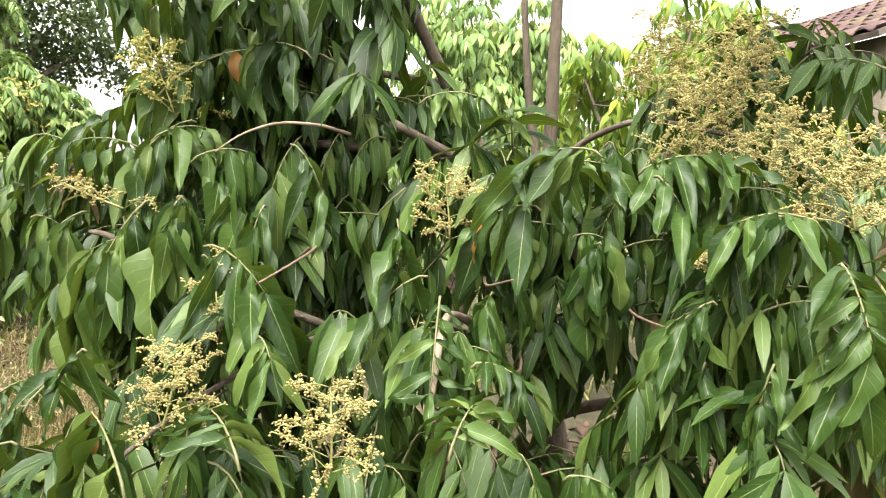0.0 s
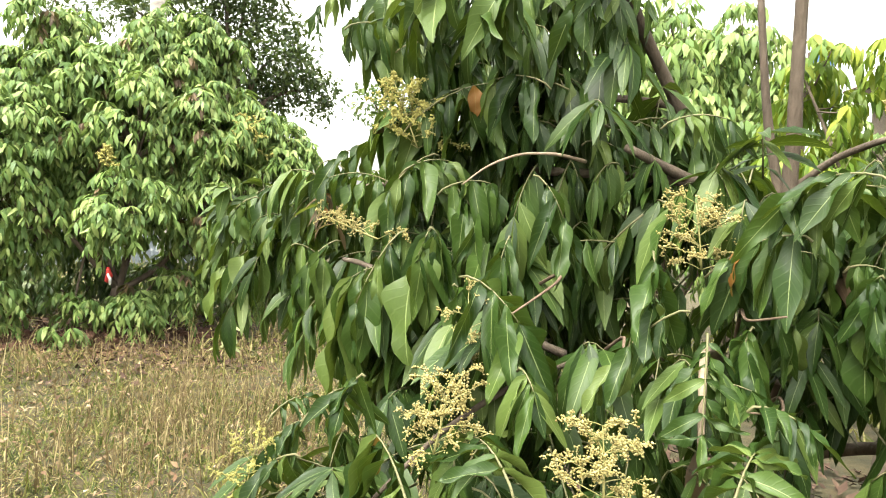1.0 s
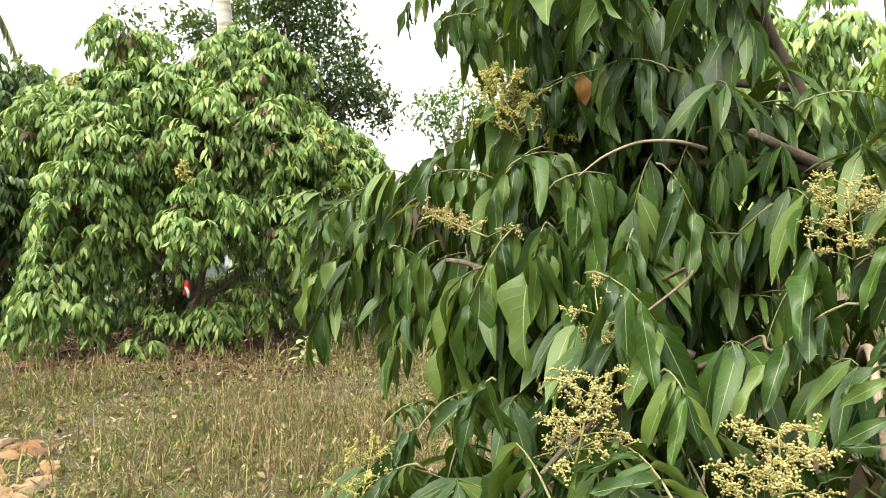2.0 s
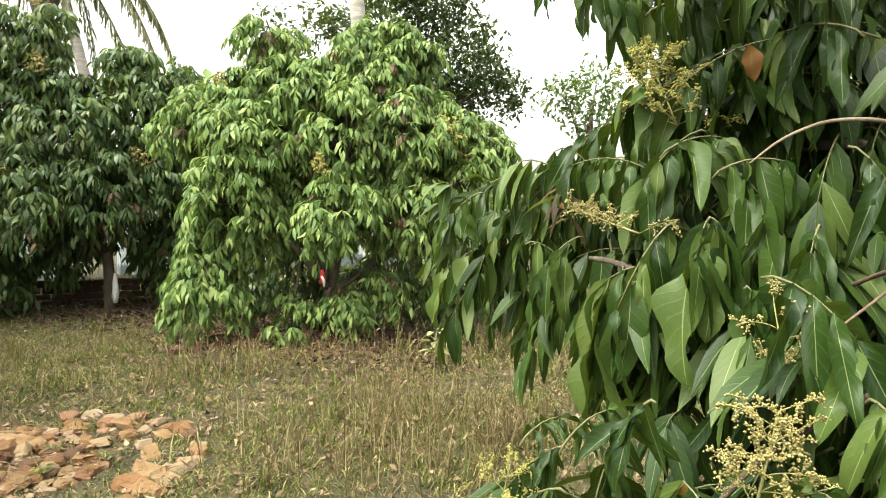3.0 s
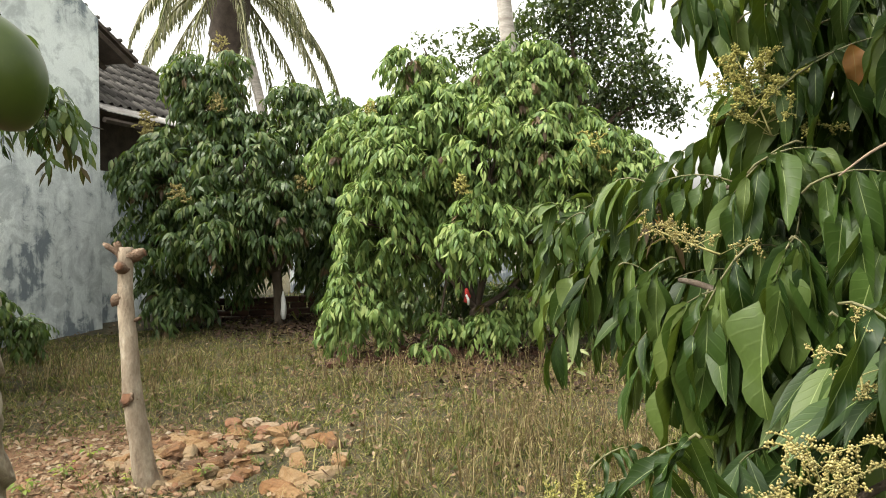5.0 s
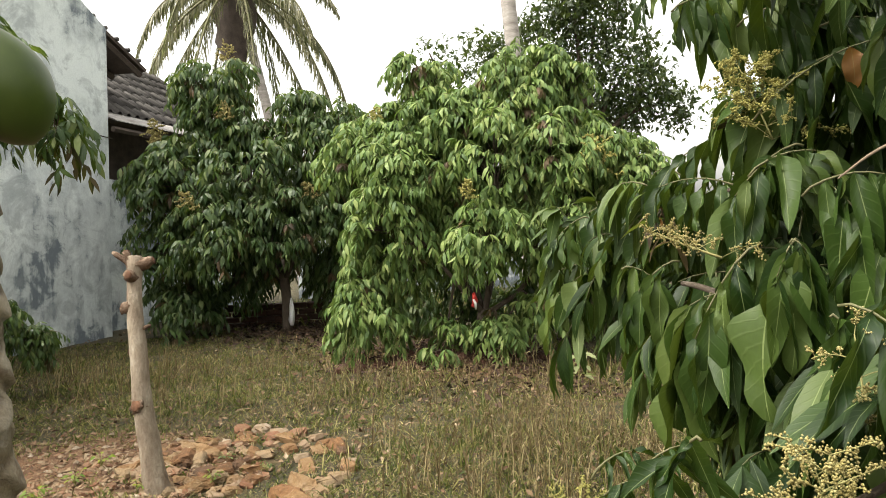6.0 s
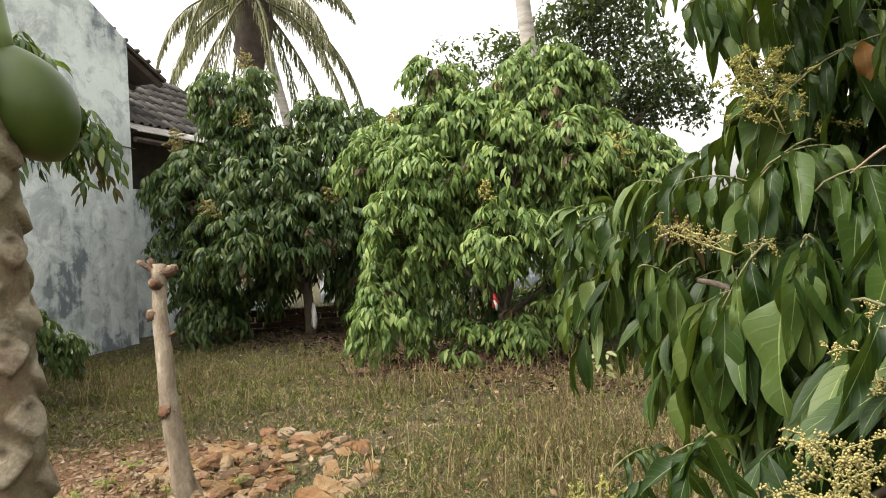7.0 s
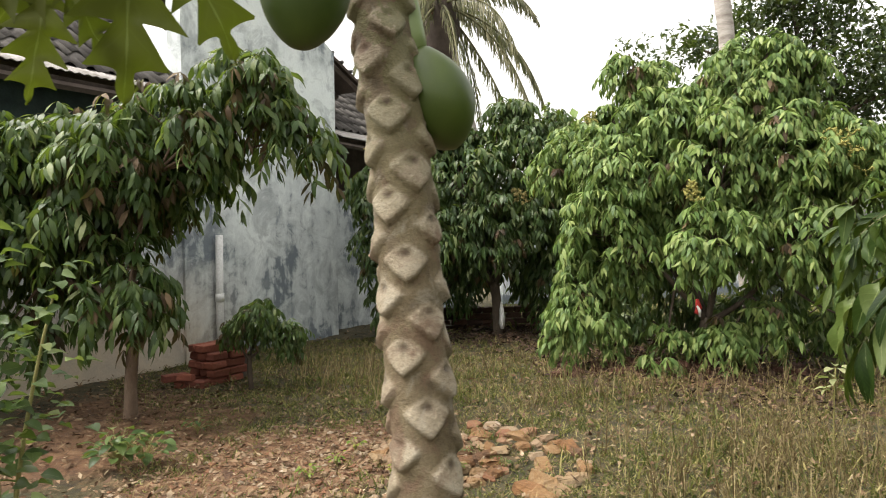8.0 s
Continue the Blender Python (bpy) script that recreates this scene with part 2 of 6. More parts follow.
MUD = rough_mat("mud_plaster", [(0.07, 0.055, 0.042), (0.13, 0.105, 0.08), (0.2, 0.165, 0.13)], 4, 40, relief=0.5)
# board colour with the eave's shadow worked into it
TEAL_SHADE = rough_mat("eave_shaded_teal", [(0.018, 0.03, 0.03), (0.035, 0.055, 0.055), (0.06, 0.08, 0.075)], 5, 50, relief=0.4)
TIN = rough_mat("weathered_tin", [(0.2, 0.17, 0.14), (0.36, 0.34, 0.32), (0.5, 0.48, 0.46)], 4, 40, rough=0.6, relief=0.3)
TIMBER = rough_mat("old_timber", [(0.04, 0.03, 0.024), (0.11, 0.085, 0.07)], 6, 50, relief=0.5)
DRY = leaf_mat("dry_grass", [(0.05, 0.033, 0.017), (0.13, 0.093, 0.047), (0.32, 0.26, 0.145)], vein=0.0, thin=0.25, rough=0.7, glow=(0.35, 0.28, 0.1))
GRASS = leaf_mat("green_grass", [(0.022, 0.036, 0.008), (0.058, 0.072, 0.017), (0.135, 0.128, 0.04), (0.36, 0.3, 0.14)], vein=0.0, thin=0.25, rough=0.6)
LITTER = rough_mat("fallen_leaf", [(0.045, 0.026, 0.015), (0.11, 0.063, 0.034), (0.2, 0.135, 0.078), (0.44, 0.38, 0.27)], 12, 60, relief=0.3, pieces=True, pos=[0, 0.4, 0.75, 1])
# darker copy of the fallen-leaf colour, with the shade under trees put in
SHADED_LITTER = rough_mat("shade_toned_leaf", [(0.02, 0.012, 0.008), (0.05, 0.028, 0.018), (0.1, 0.062, 0.04)], 12, 60, relief=0.3, pieces=True)
CLOD = rough_mat("dark_red_clod", [(0.03, 0.016, 0.012), (0.075, 0.034, 0.022), (0.13, 0.068, 0.045)], 14, 60, relief=1.0, pieces=True)
PIPE = rough_mat("white_plastic", [(0.6, 0.6, 0.58), (0.75, 0.75, 0.73)], 5, relief=0.1, rough=0.5)
BLUE = rough_mat("blue_sheet", [(0.05, 0.1, 0.2), (0.09, 0.17, 0.3)], 5, relief=0.3, rough=0.5)
RED = rough_mat("red_cloth", [(0.45, 0.03, 0.03), (0.6, 0.07, 0.06)], 30, relief=0.3)


def plaster_mat():
    m, n, l, p, out = material("stained_lime_plaster")
    tc = n.new("ShaderNodeTexCoord")
    co = tc.outputs["Object"]
    big = tex(n, l, 0.9, 6, 0.62, co, 0.4)
    mid = tex(n, l, 4.5, 6, 0.7, co, 0.5)
    fine = tex(n, l, 60, 5, 0.6, co)
    mp = n.new("ShaderNodeMapping")
    mp.inputs["Scale"].default_value = (5, 5, 0.5)
    l.new(co, mp.inputs[0])
    streak = tex(n, l, 1.0, 5, 0.6, mp.outputs[0])
    base = ramp(n, [(0.52, 0.57, 0.57), (0.71, 0.76, 0.75), (0.8, 0.84, 0.82)])
    l.new(big.outputs[0], base.inputs[0])
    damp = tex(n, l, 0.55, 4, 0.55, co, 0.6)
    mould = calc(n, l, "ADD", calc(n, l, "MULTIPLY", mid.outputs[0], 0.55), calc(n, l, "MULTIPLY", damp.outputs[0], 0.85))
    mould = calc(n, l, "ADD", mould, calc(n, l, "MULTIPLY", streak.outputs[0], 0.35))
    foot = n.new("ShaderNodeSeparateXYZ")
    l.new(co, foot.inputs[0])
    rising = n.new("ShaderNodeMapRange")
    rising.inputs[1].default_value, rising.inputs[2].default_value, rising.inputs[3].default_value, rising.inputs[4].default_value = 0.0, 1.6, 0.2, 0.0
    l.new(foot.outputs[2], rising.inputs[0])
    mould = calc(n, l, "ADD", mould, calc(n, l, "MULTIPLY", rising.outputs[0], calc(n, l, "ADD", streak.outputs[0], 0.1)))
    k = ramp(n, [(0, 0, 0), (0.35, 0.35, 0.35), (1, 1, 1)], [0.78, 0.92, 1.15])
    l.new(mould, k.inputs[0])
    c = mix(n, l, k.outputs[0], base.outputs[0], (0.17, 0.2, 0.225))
    worn = ramp(n, [(0, 0, 0), (1, 1, 1)], [0.66, 0.75])
    l.new(big.outputs[0], worn.inputs[0])
    blotch = tex(n, l, 2.2, 5, 0.7, co, 0.8)
    scuff = ramp(n, [(0, 0, 0), (1, 1, 1)], [0.5, 0.62])
    l.new(blotch.outputs[0], scuff.inputs[0])
    c = mix(n, l, calc(n, l, "MULTIPLY", scuff.outputs[0], 0.6), c, (0.29, 0.32, 0.33))
    sep = n.new("ShaderNodeSeparateXYZ")
    l.new(co, sep.inputs[0])
    low = n.new("ShaderNodeMapRange")
    low.inputs[1].default_value, low.inputs[2].default_value, low.inputs[3].default_value, low.inputs[4].default_value = 0.35, 1.25, 1.0, 0.0
    l.new(sep.outputs[2], low.inputs[0])
    bare_end = n.new("ShaderNodeMapRange")
    bare_end.inputs[1].default_value, bare_end.inputs[2].default_value, bare_end.inputs[3].default_value, bare_end.inputs[4].default_value = 0.9, 2.0, 1.0, 0.0
    l.new(sep.outputs[1], bare_end.inputs[0])
    peel = calc(n, l, "MULTIPLY", calc(n, l, "MULTIPLY", low.outputs[0], bare_end.outputs[0]), calc(n, l, "ADD", blotch.outputs[0], 0.35))
    c = mix(n, l, peel, c, (0.5, 0.42, 0.32))
    c = mix(n, l, calc(n, l, "MULTIPLY", worn.outputs[0], 0.35), c, (0.42, 0.36, 0.3))
    c = mix(n, l, 0.3, c, mix(n, l, fine.outputs[0], (0.4, 0.4, 0.4), (1.6, 1.6, 1.6)), "MULTIPLY")
    l.new(c, p.inputs["Base Color"])
    p.inputs["Roughness"].default_value = 0.9
    h = calc(n, l, "ADD", calc(n, l, "MULTIPLY", mid.outputs[0], 1.0), calc(n, l, "MULTIPLY", fine.outputs[0], 0.3))
    l.new(bump(n, l, h, 0.5, 0.01), p.inputs["Normal"])
    return m


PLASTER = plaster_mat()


def ground_mat():
    m, n, l, p, out = material("yard_soil")
    tc = n.new("ShaderNodeTexCoord")
    co = tc.outputs["Object"]
    big = tex(n, l, 0.7, 6, 0.6, co, 0.3)
    mid = tex(n, l, 7, 7, 0.65, co, 0.2)
    fine = tex(n, l, 85, 6, 0.7, co)
    grass = ramp(n, [(0.02, 0.016, 0.007), (0.038, 0.033, 0.011), (0.065, 0.05, 0.02), (0.12, 0.086, 0.04)], [0.3, 0.45, 0.58, 0.75])
    l.new(mid.outputs[0], grass.inputs[0])
    soil = ramp(n, [(0.05, 0.025, 0.013), (0.13, 0.066, 0.031), (0.22, 0.13, 0.068)], [0.3, 0.5, 0.72])
    l.new(mid.outputs[0], soil.inputs[0])
    at = n.new("ShaderNodeAttribute")
    at.attribute_name = "soil"
    k = ramp(n, [(0, 0, 0), (1, 1, 1)], [0.42, 0.62])
    l.new(calc(n, l, "ADD", at.outputs["Fac"], calc(n, l, "MULTIPLY", calc(n, l, "SUBTRACT", big.outputs[0], 0.5), 1.2)), k.inputs[0])
    c = mix(n, l, k.outputs[0], grass.outputs[0], soil.outputs[0])
    c = mix(n, l, 0.6, c, mix(n, l, fine.outputs[0], (0.15, 0.15, 0.15), (1.85, 1.85, 1.85)), "MULTIPLY")
    l.new(c, p.inputs["Base Color"])
    p.inputs["Roughness"].default_value = 0.95
    l.new(bump(n, l, calc(n, l, "ADD", mid.outputs[0], calc(n, l, "MULTIPLY", fine.outputs[0], 0.5)), 0.9, 0.03), p.inputs["Normal"])
    return m


GROUND = ground_mat()


def papaya_bark_mat():
    m, n, l, p, out = material("papaya_bark")
    tc = n.new("ShaderNodeTexCoord")
    a = tex(n, l, 22, 6, 0.65, tc.outputs["Object"])
    f = tex(n, l, 220, 5, 0.6, tc.outputs["Object"])
    at = n.new("ShaderNodeAttribute")
    at.attribute_name = "scar"
    skin = ramp(n, [(0.07, 0.05, 0.026), (0.13, 0.098, 0.052), (0.19, 0.15, 0.092)], [0.3, 0.5, 0.75])
    l.new(a.outputs[0], skin.inputs[0])
    pad = ramp(n, [(0.17, 0.135, 0.085), (0.265, 0.22, 0.152), (0.36, 0.32, 0.245)], [0.3, 0.5, 0.75])
    l.new(a.outputs[0], pad.inputs[0])
    c = mix(n, l, at.outputs["Fac"], skin.outputs[0], pad.outputs[0])
    spot = n.new("ShaderNodeAttribute")
    spot.attribute_name = "bundle_scar"
    c = mix(n, l, calc(n, l, "MULTIPLY", spot.outputs["Fac"], 0.85), c, (0.05, 0.03, 0.018))
    blot = tex(n, l, 13, 5, 0.7, tc.outputs["Object"], 0.5)
    rust = ramp(n, [(0, 0, 0), (1, 1, 1)], [0.52, 0.62])
    l.new(blot.outputs[0], rust.inputs[0])
    c = mix(n, l, calc(n, l, "MULTIPLY", rust.outputs[0], 0.7), c, (0.11, 0.062, 0.036))
    ash = ramp(n, [(1, 1, 1), (0, 0, 0)], [0.34, 0.45])
    l.new(blot.outputs[0], ash.inputs[0])
    c = mix(n, l, calc(n, l, "MULTIPLY", ash.outputs[0], 0.45), c, (0.34, 0.31, 0.25))
    sep = n.new("ShaderNodeSeparateXYZ")
    l.new(tc.outputs["Object"], sep.inputs[0])
    up = n.new("ShaderNodeMapRange")
    up.inputs[1].default_value, up.inputs[2].default_value, up.inputs[4].default_value = 1.35, 1.75, 0.75
    l.new(sep.outputs[2], up.inputs[0])
    moss = calc(n, l, "MULTIPLY", up.outputs[0], calc(n, l, "GREATER_THAN", a.outputs[0], 0.47))
    c = mix(n, l, moss, c, (0.1, 0.098, 0.036))
    c = mix(n, l, 0.6, c, mix(n, l, f.outputs[0], (0.3, 0.3, 0.3), (1.7, 1.7, 1.7)), "MULTIPLY")
    l.new(c, p.inputs["Base Color"])
    p.inputs["Roughness"].default_value = 0.75
    l.new(bump(n, l, calc(n, l, "ADD", a.outputs[0], calc(n, l, "MULTIPLY", f.outputs[0], 0.5)), 0.8, 0.006), p.inputs["Normal"])
    return m


PAPAYA_BARK = papaya_bark_mat()


def fruit_mat(name, dark, light):
    m, n, l, p, out = material(name)
    tc = n.new("ShaderNodeTexCoord")
    a = tex(n, l, 9, 4, 0.5, tc.outputs["Object"])
    f = tex(n, l, 260, 3, 0.5, tc.outputs["Object"])
    r = ramp(n, [dark, light], [0.3, 0.7])
    l.new(a.outputs[0], r.inputs[0])
    spots = ramp(n, [(1, 1, 1), (1.25, 1.25, 1.1)], [0.62, 0.7])
    l.new(f.outputs[0], spots.inputs[0])
    l.new(mix(n, l, 0.6, r.outputs[0], spots.outputs[0], "MULTIPLY"), p.inputs["Base Color"])
    p.inputs["Roughness"].default_value = 0.42
    p.inputs["Specular IOR Level"].default_value = 0.4
    l.new(bump(n, l, a.outputs[0], 0.15, 0.01), p.inputs["Normal"])
    return m


FRUIT = fruit_mat("green_papaya_skin", (0.024, 0.046, 0.006), (0.066, 0.096, 0.016))
NECK = fruit_mat("pale_papaya_neck", (0.14, 0.2, 0.07), (0.22, 0.28, 0.12))

# ---- ground ----
def lumps(x, y):
    """Gentle unevenness of the yard, in metres."""
    return 0.012 * np.sin(1.7 * x + 0.6) * np.sin(2.1 * y) + 0.008 * np.sin(5.1 * x + 2.3 * y) + 0.006 * np.sin(9.7 * y - 6.2 * x + 1)


def ground_z(x, y):
    z = lumps(x, y) * np.exp(-((x + 4) ** 2 + (y - 3) ** 2) / 400)
    for cx, cy, r, h in ((-5.3, 5.45, 1.3, 0.10), (-8.3, 5.0, 1.1, 0.10), (0.36, 2.75, 0.9, 0.06), (-6.1, 0.33, 0.7, 0.05)):
        z = z + h * np.exp(-((x - cx) ** 2 + (y - cy) ** 2) / r ** 2)
    return z


def build_ground():
    near = np.arange(-13, 6, 0.11)
    xs = np.concatenate([-13 - np.geomspace(0.2, 900, 26)[::-1], near, 6 + np.geomspace(0.2, 900, 26)])
    ys = np.concatenate([-3 - np.geomspace(0.2, 900, 26)[::-1], np.arange(-3, 12, 0.11), 12 + np.geomspace(0.2, 900, 26)])
    X, Y = np.meshgrid(xs, ys, indexing="ij")
    Z = ground_z(X, Y)
    i, j = np.meshgrid(np.arange(len(xs) - 1), np.arange(len(ys) - 1), indexing="ij")
    k = len(ys)
    f = np.stack([i * k + j, (i + 1) * k + j, (i + 1) * k + j + 1, i * k + j + 1], -1).reshape(-1, 4)
    b = Build()
    b.add(np.stack([X, Y, Z], -1), f)
    me = b.mesh("ground", GROUND)
    soil = np.zeros(X.shape)
    for cx, cy, rx, ry, s in ((-4.6, 1.2, 1.1, 1.6, 0.9), (-5.4, 5.6, 1.9, 1.4, 1.0), (-8.3, 5.0, 1.5, 1.3, 0.6), (-6, 0.2, 2.0, 1.3, 0.8), (0.4, 2.8, 1.3, 1.2, 0.9), (-2.6, 0.3, 1.6, 1.2, 0.7)):
        soil = np.maximum(soil, s * np.exp(-((X - cx) / rx) ** 2 - ((Y - cy) / ry) ** 2))
    at = me.attributes.new("soil", "FLOAT", "POINT")
    at.data.foreach_set("value", soil.ravel())
    tagged(new("ground", me), "uneven yard of dry grass and reddish soil", "ground", "", "structure")


build_ground()

# ---- the gabled house with its long tiled roof ----
HB, HU = np.array([-10.26, 3.38, 0.0]), np.array([-0.545, 0.838, 0.0])
HN = np.array([0.838, 0.545, 0.0])
UP = np.array([0, 0, 1.0])


def at_house(s, o, z):
    """A place by metres along the wall, out of it and up."""
    return HB + HU * s + HN * o + UP * z


def slab(b, corners, thick):
    """A plate with the given outer corners, thick along its normal backwards."""
    c = np.asarray(corners, float)
    nrm = unit(np.cross(c[1] - c[0], c[-1] - c[0]))
    n = len(c)
    v = np.concatenate([c, c - nrm * thick])
    b.add(v, [list(range(n))])
    b.n -= 2 * n
    b.f.append(np.asarray([list(range(2 * n - 1, n - 1, -1))]) + b.n)
    b.f.append(np.asarray([[i, i + n, (i + 1) % n + n, (i + 1) % n] for i in range(n)]) + b.n)
    b.n += 2 * n


def box(b, centre, size, ax=(1, 0, 0), ay=(0, 1, 0), az=(0, 0, 1), jitter=0.0):
    c = np.asarray(centre, float)
    ax, ay, az = (np.asarray(q, float) for q in (ax, ay, az))
    v = []
    for sx, sy, sz in ((-1, -1, -1), (1, -1, -1), (1, 1, -1), (-1, 1, -1), (-1, -1, 1), (1, -1, 1), (1, 1, 1), (-1, 1, 1)):
        v.append(c + ax * sx * size[0] / 2 + ay * sy * size[1] / 2 + az * sz * size[2] / 2 + rng.uniform(-1, 1, 3) * jitter)
    b.add(v, [[0, 3, 2, 1], [4, 5, 6, 7], [0, 1, 5, 4], [1, 2, 6, 5], [2, 3, 7, 6], [3, 0, 4, 7]])


def one(fn, name, mat, smooth=False):
    b = Build()
    fn(b)
    return b.mesh(name, mat, smooth)


def tiled_roof(house, tile_mat, origin, along, up_slope, n_along, n_rows, width, gauge):
    """Clay pan tiles, every one an object on one of six meshes, each row lapping the row below."""
    along, up_slope = unit(along), unit(up_slope)
    nrm = np.cross(along, up_slope)
    if nrm[2] < 0:
        along, nrm = -along, -nrm
        origin = np.asarray(origin) - along * n_along * width
    kinds = []
    for _ in range(6):
        b = Build()
        a = np.linspace(0, 1, 7)
        prof = 0.03 * np.sin(a * 2 * math.pi) + rng.uniform(-0.003, 0.003, 7)
        lo = np.stack([a * width * 1.03, np.zeros(7), prof + 0.045], -1)
        hi = lo + np.array([0, gauge * 1.15, -0.03])
        un = lo - np.array([0, 0, 0.016])
        f = [[k, k + 1, 8 + k, 7 + k] for k in range(6)] + [[14 + k, 15 + k, k + 1, k] for k in range(6)]
        b.add(np.concatenate([lo, hi, un]), f)
        kinds.append(b.mesh("tile", tile_mat))
    base = np.asarray(house.location)
    for r in range(n_rows):
        for i in range(n_along):
            o = np.asarray(origin) + along * (i * width + rng.uniform(-0.006, 0.006)) + up_slope * (r * gauge + rng.uniform(-0.01, 0.01)) - base
            ob = new("tile", kinds[int(rng.integers(0, 6))])
            ob.parent = house
            m = Matrix.Identity(4)
            for k in range(3):
                m[k][0], m[k][1], m[k][2], m[k][3] = along[k], up_slope[k], nrm[k], o[k]
            ob.matrix_basis = m


def build_house():
    h = thing("house", "old house with stained blue-white plaster gable and tiled roof", "house", tuple(HB))
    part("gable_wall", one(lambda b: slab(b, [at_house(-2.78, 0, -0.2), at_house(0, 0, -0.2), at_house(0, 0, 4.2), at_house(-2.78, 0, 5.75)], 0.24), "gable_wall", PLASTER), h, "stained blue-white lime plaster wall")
    part("side_wall", one(lambda b: slab(b, [at_house(-9, -0.04, -0.2), at_house(-2.78, -0.04, -0.2), at_house(-2.78, -0.04, 2.95), at_house(-9, -0.04, 2.95)], 0.22), "side_wall", PLASTER), h)
    # strip over the plaster whose dark colour includes the eave's shadow
    part("upper_boarding", one(lambda b: slab(b, [at_house(-9, 0.0, 2.2), at_house(-2.82, 0.0, 2.2), at_house(-2.82, 0.0, 2.95), at_house(-9, 0.0, 2.95)], 0.03), "upper_boarding", TEAL_SHADE), h, "teal boards under the eave, darkened for its shadow")
    part("veranda_wall", one(lambda b: slab(b, [at_house(0, -0.35, -0.2), at_house(4.2, -0.35, -0.2), at_house(4.2, -0.35, 2.2), at_house(0, -0.35, 2.2)], 0.2), "veranda_wall", PLASTER), h)
    # added wall; its dark timber colour stands in for the veranda's shade
    part("inner_wall", one(lambda b: slab(b, [at_house(0, -1.5, -0.2), at_house(4.2, -1.5, -0.2), at_house(4.2, -1.5, 3.3), at_house(0, -1.5, 3.3)], 0.2), "inner_wall", TIMBER), h, "veranda inner wall in dark timber that stands for shade")
    part("back_wall", one(lambda b: slab(b, [at_house(-9, -2.6, -0.2), at_house(4.2, -2.6, -0.2), at_house(4.2, -2.6, 4.0), at_house(-9, -2.6, 4.0)], 0.2), "back_wall", TIMBER), h)
    part("end_wall", one(lambda b: slab(b, [at_house(4.2, -0.4, -0.2), at_house(4.2, -2.6, -0.2), at_house(4.2, -2.6, 3.6), at_house(4.2, -0.4, 2.3)], 0.2), "end_wall", PLASTER), h)
    # slope of the gable's own roof, which overhangs the corner
    drop = unit(HU * 1.0 - UP * 0.44)
    top = at_house(-2.9, -0.28, 5.72)
    part("gable_roof", one(lambda b: slab(b, [top, top + drop * 4.45, top + drop * 4.45 - HN * 2.4, top - HN * 2.4], 0.05), "gable_roof", TIMBER), h)
    for k in range(3):
        p = top - HN * (0.08 + 0.5 * k) - UP * 0.11
        part("rafter", one(lambda b: tube(b, [p, p + drop * 2.2, p + drop * 4.4], 0.05, 5), "rafter", TIMBER), h)
    b = Build()
    for k in range(18):
        p = top + drop * (0.25 * k) + UP * 0.012
        tube(b, [p + HN * 0.03, p - HN * 1.2, p - HN * 2.4], 0.03, 6)
    part("gable_tiles", b.mesh("gable_tiles", TILE), h)
    # long roof that faces the yard, on both sides of the gable
    slope = unit(-HN * 1.0 + UP * 0.78)
    tiled_roof(h, TILE, at_house(0.02, -0.55, 3.2), HU, slope, 20, 7, 0.2, 0.3)
    tiled_roof(h, TILE, at_house(-7.0, 0.15, 3.12), HU, slope, 20, 8, 0.21, 0.3)
    part("roof_deck", one(lambda b: slab(b, [at_house(-9, 0.1, 3.08), at_house(-2.8, 0.1, 3.08), at_house(-2.8, 0.1, 3.08) + slope * 2.6, at_house(-9, 0.1, 3.08) + slope * 2.6], 0.05), "roof_deck", TIMBER), h)
    part("roof_deck", one(lambda b: slab(b, [at_house(0, -0.55, 3.1), at_house(4.0, -0.55, 3.1), at_house(4.0, -0.55, 3.1) + slope * 2.4, at_house(0, -0.55, 3.1) + slope * 2.4], 0.05), "roof_deck", TIMBER), h)
    for s0, s1, o in ((0.02, 5.6, 0.1), (-7.2, -3.2, 0.6)):
        b = Build()
        n = int((s1 - s0) / 0.022)
        s = np.linspace(s0, s1, n)
        wv = 0.009 * np.sin(s * 2 * math.pi / 0.085)
        lo = at_house(0, o, 2.97) + HU * s[:, None] + UP * wv[:, None]
        hi = at_house(0, o - 0.75, 3.24) + HU * s[:, None] + UP * wv[:, None]
        v = np.concatenate([lo, hi, lo - UP * 0.006, hi - UP * 0.006])
        f = [[i, i + 1, n + i + 1, n + i] for i in range(n - 1)] + [[2 * n + i + 1, 2 * n + i, 3 * n + i, 3 * n + i + 1] for i in range(n - 1)] + [[2 * n + i, 2 * n + i + 1, i + 1, i] for i in range(n - 1)]
        b.add(v, f)
        part("tin_eave", b.mesh("tin_eave", TIN), h, "rusty corrugated tin eave")
        e = np.array([at_house(s0, o - 0.04, 2.85), at_house((s0 + s1) / 2, o - 0.04, 2.83), at_house(s1, o - 0.04, 2.85)])
        part("eave_beam", one(lambda b: tube(b, e, 0.04, 5), "eave_beam", TIMBER), h)
    part("cable", one(lambda b: tube(b, bezier(at_house(-2.6, 0.02, 3.0), at_house(-1.2, 0.04, 2.78), at_house(0.05, 0.02, 2.72), 10), 0.008, 4), "cable", TIMBER), h)


build_house()


def build_pipe():
    p = thing("drain_pipe", "white plastic pipe standing against the plaster wall", "pipe", tuple(at_house(-2.35, 0.08, 0)))
    part("pipe", one(lambda b: tube(b, [at_house(-2.35, 0.08, -0.05), at_house(-2.35, 0.08, 0.8), at_house(-2.33, 0.07, 1.5)], 0.045, 10), "pipe", PIPE, True), p)
    part("pipe_collar", one(lambda b: tube(b, [at_house(-2.35, 0.08, 0.7), at_house(-2.35, 0.08, 0.8)], 0.054, 10), "pipe_collar", PIPE, True), p)


build_pipe()


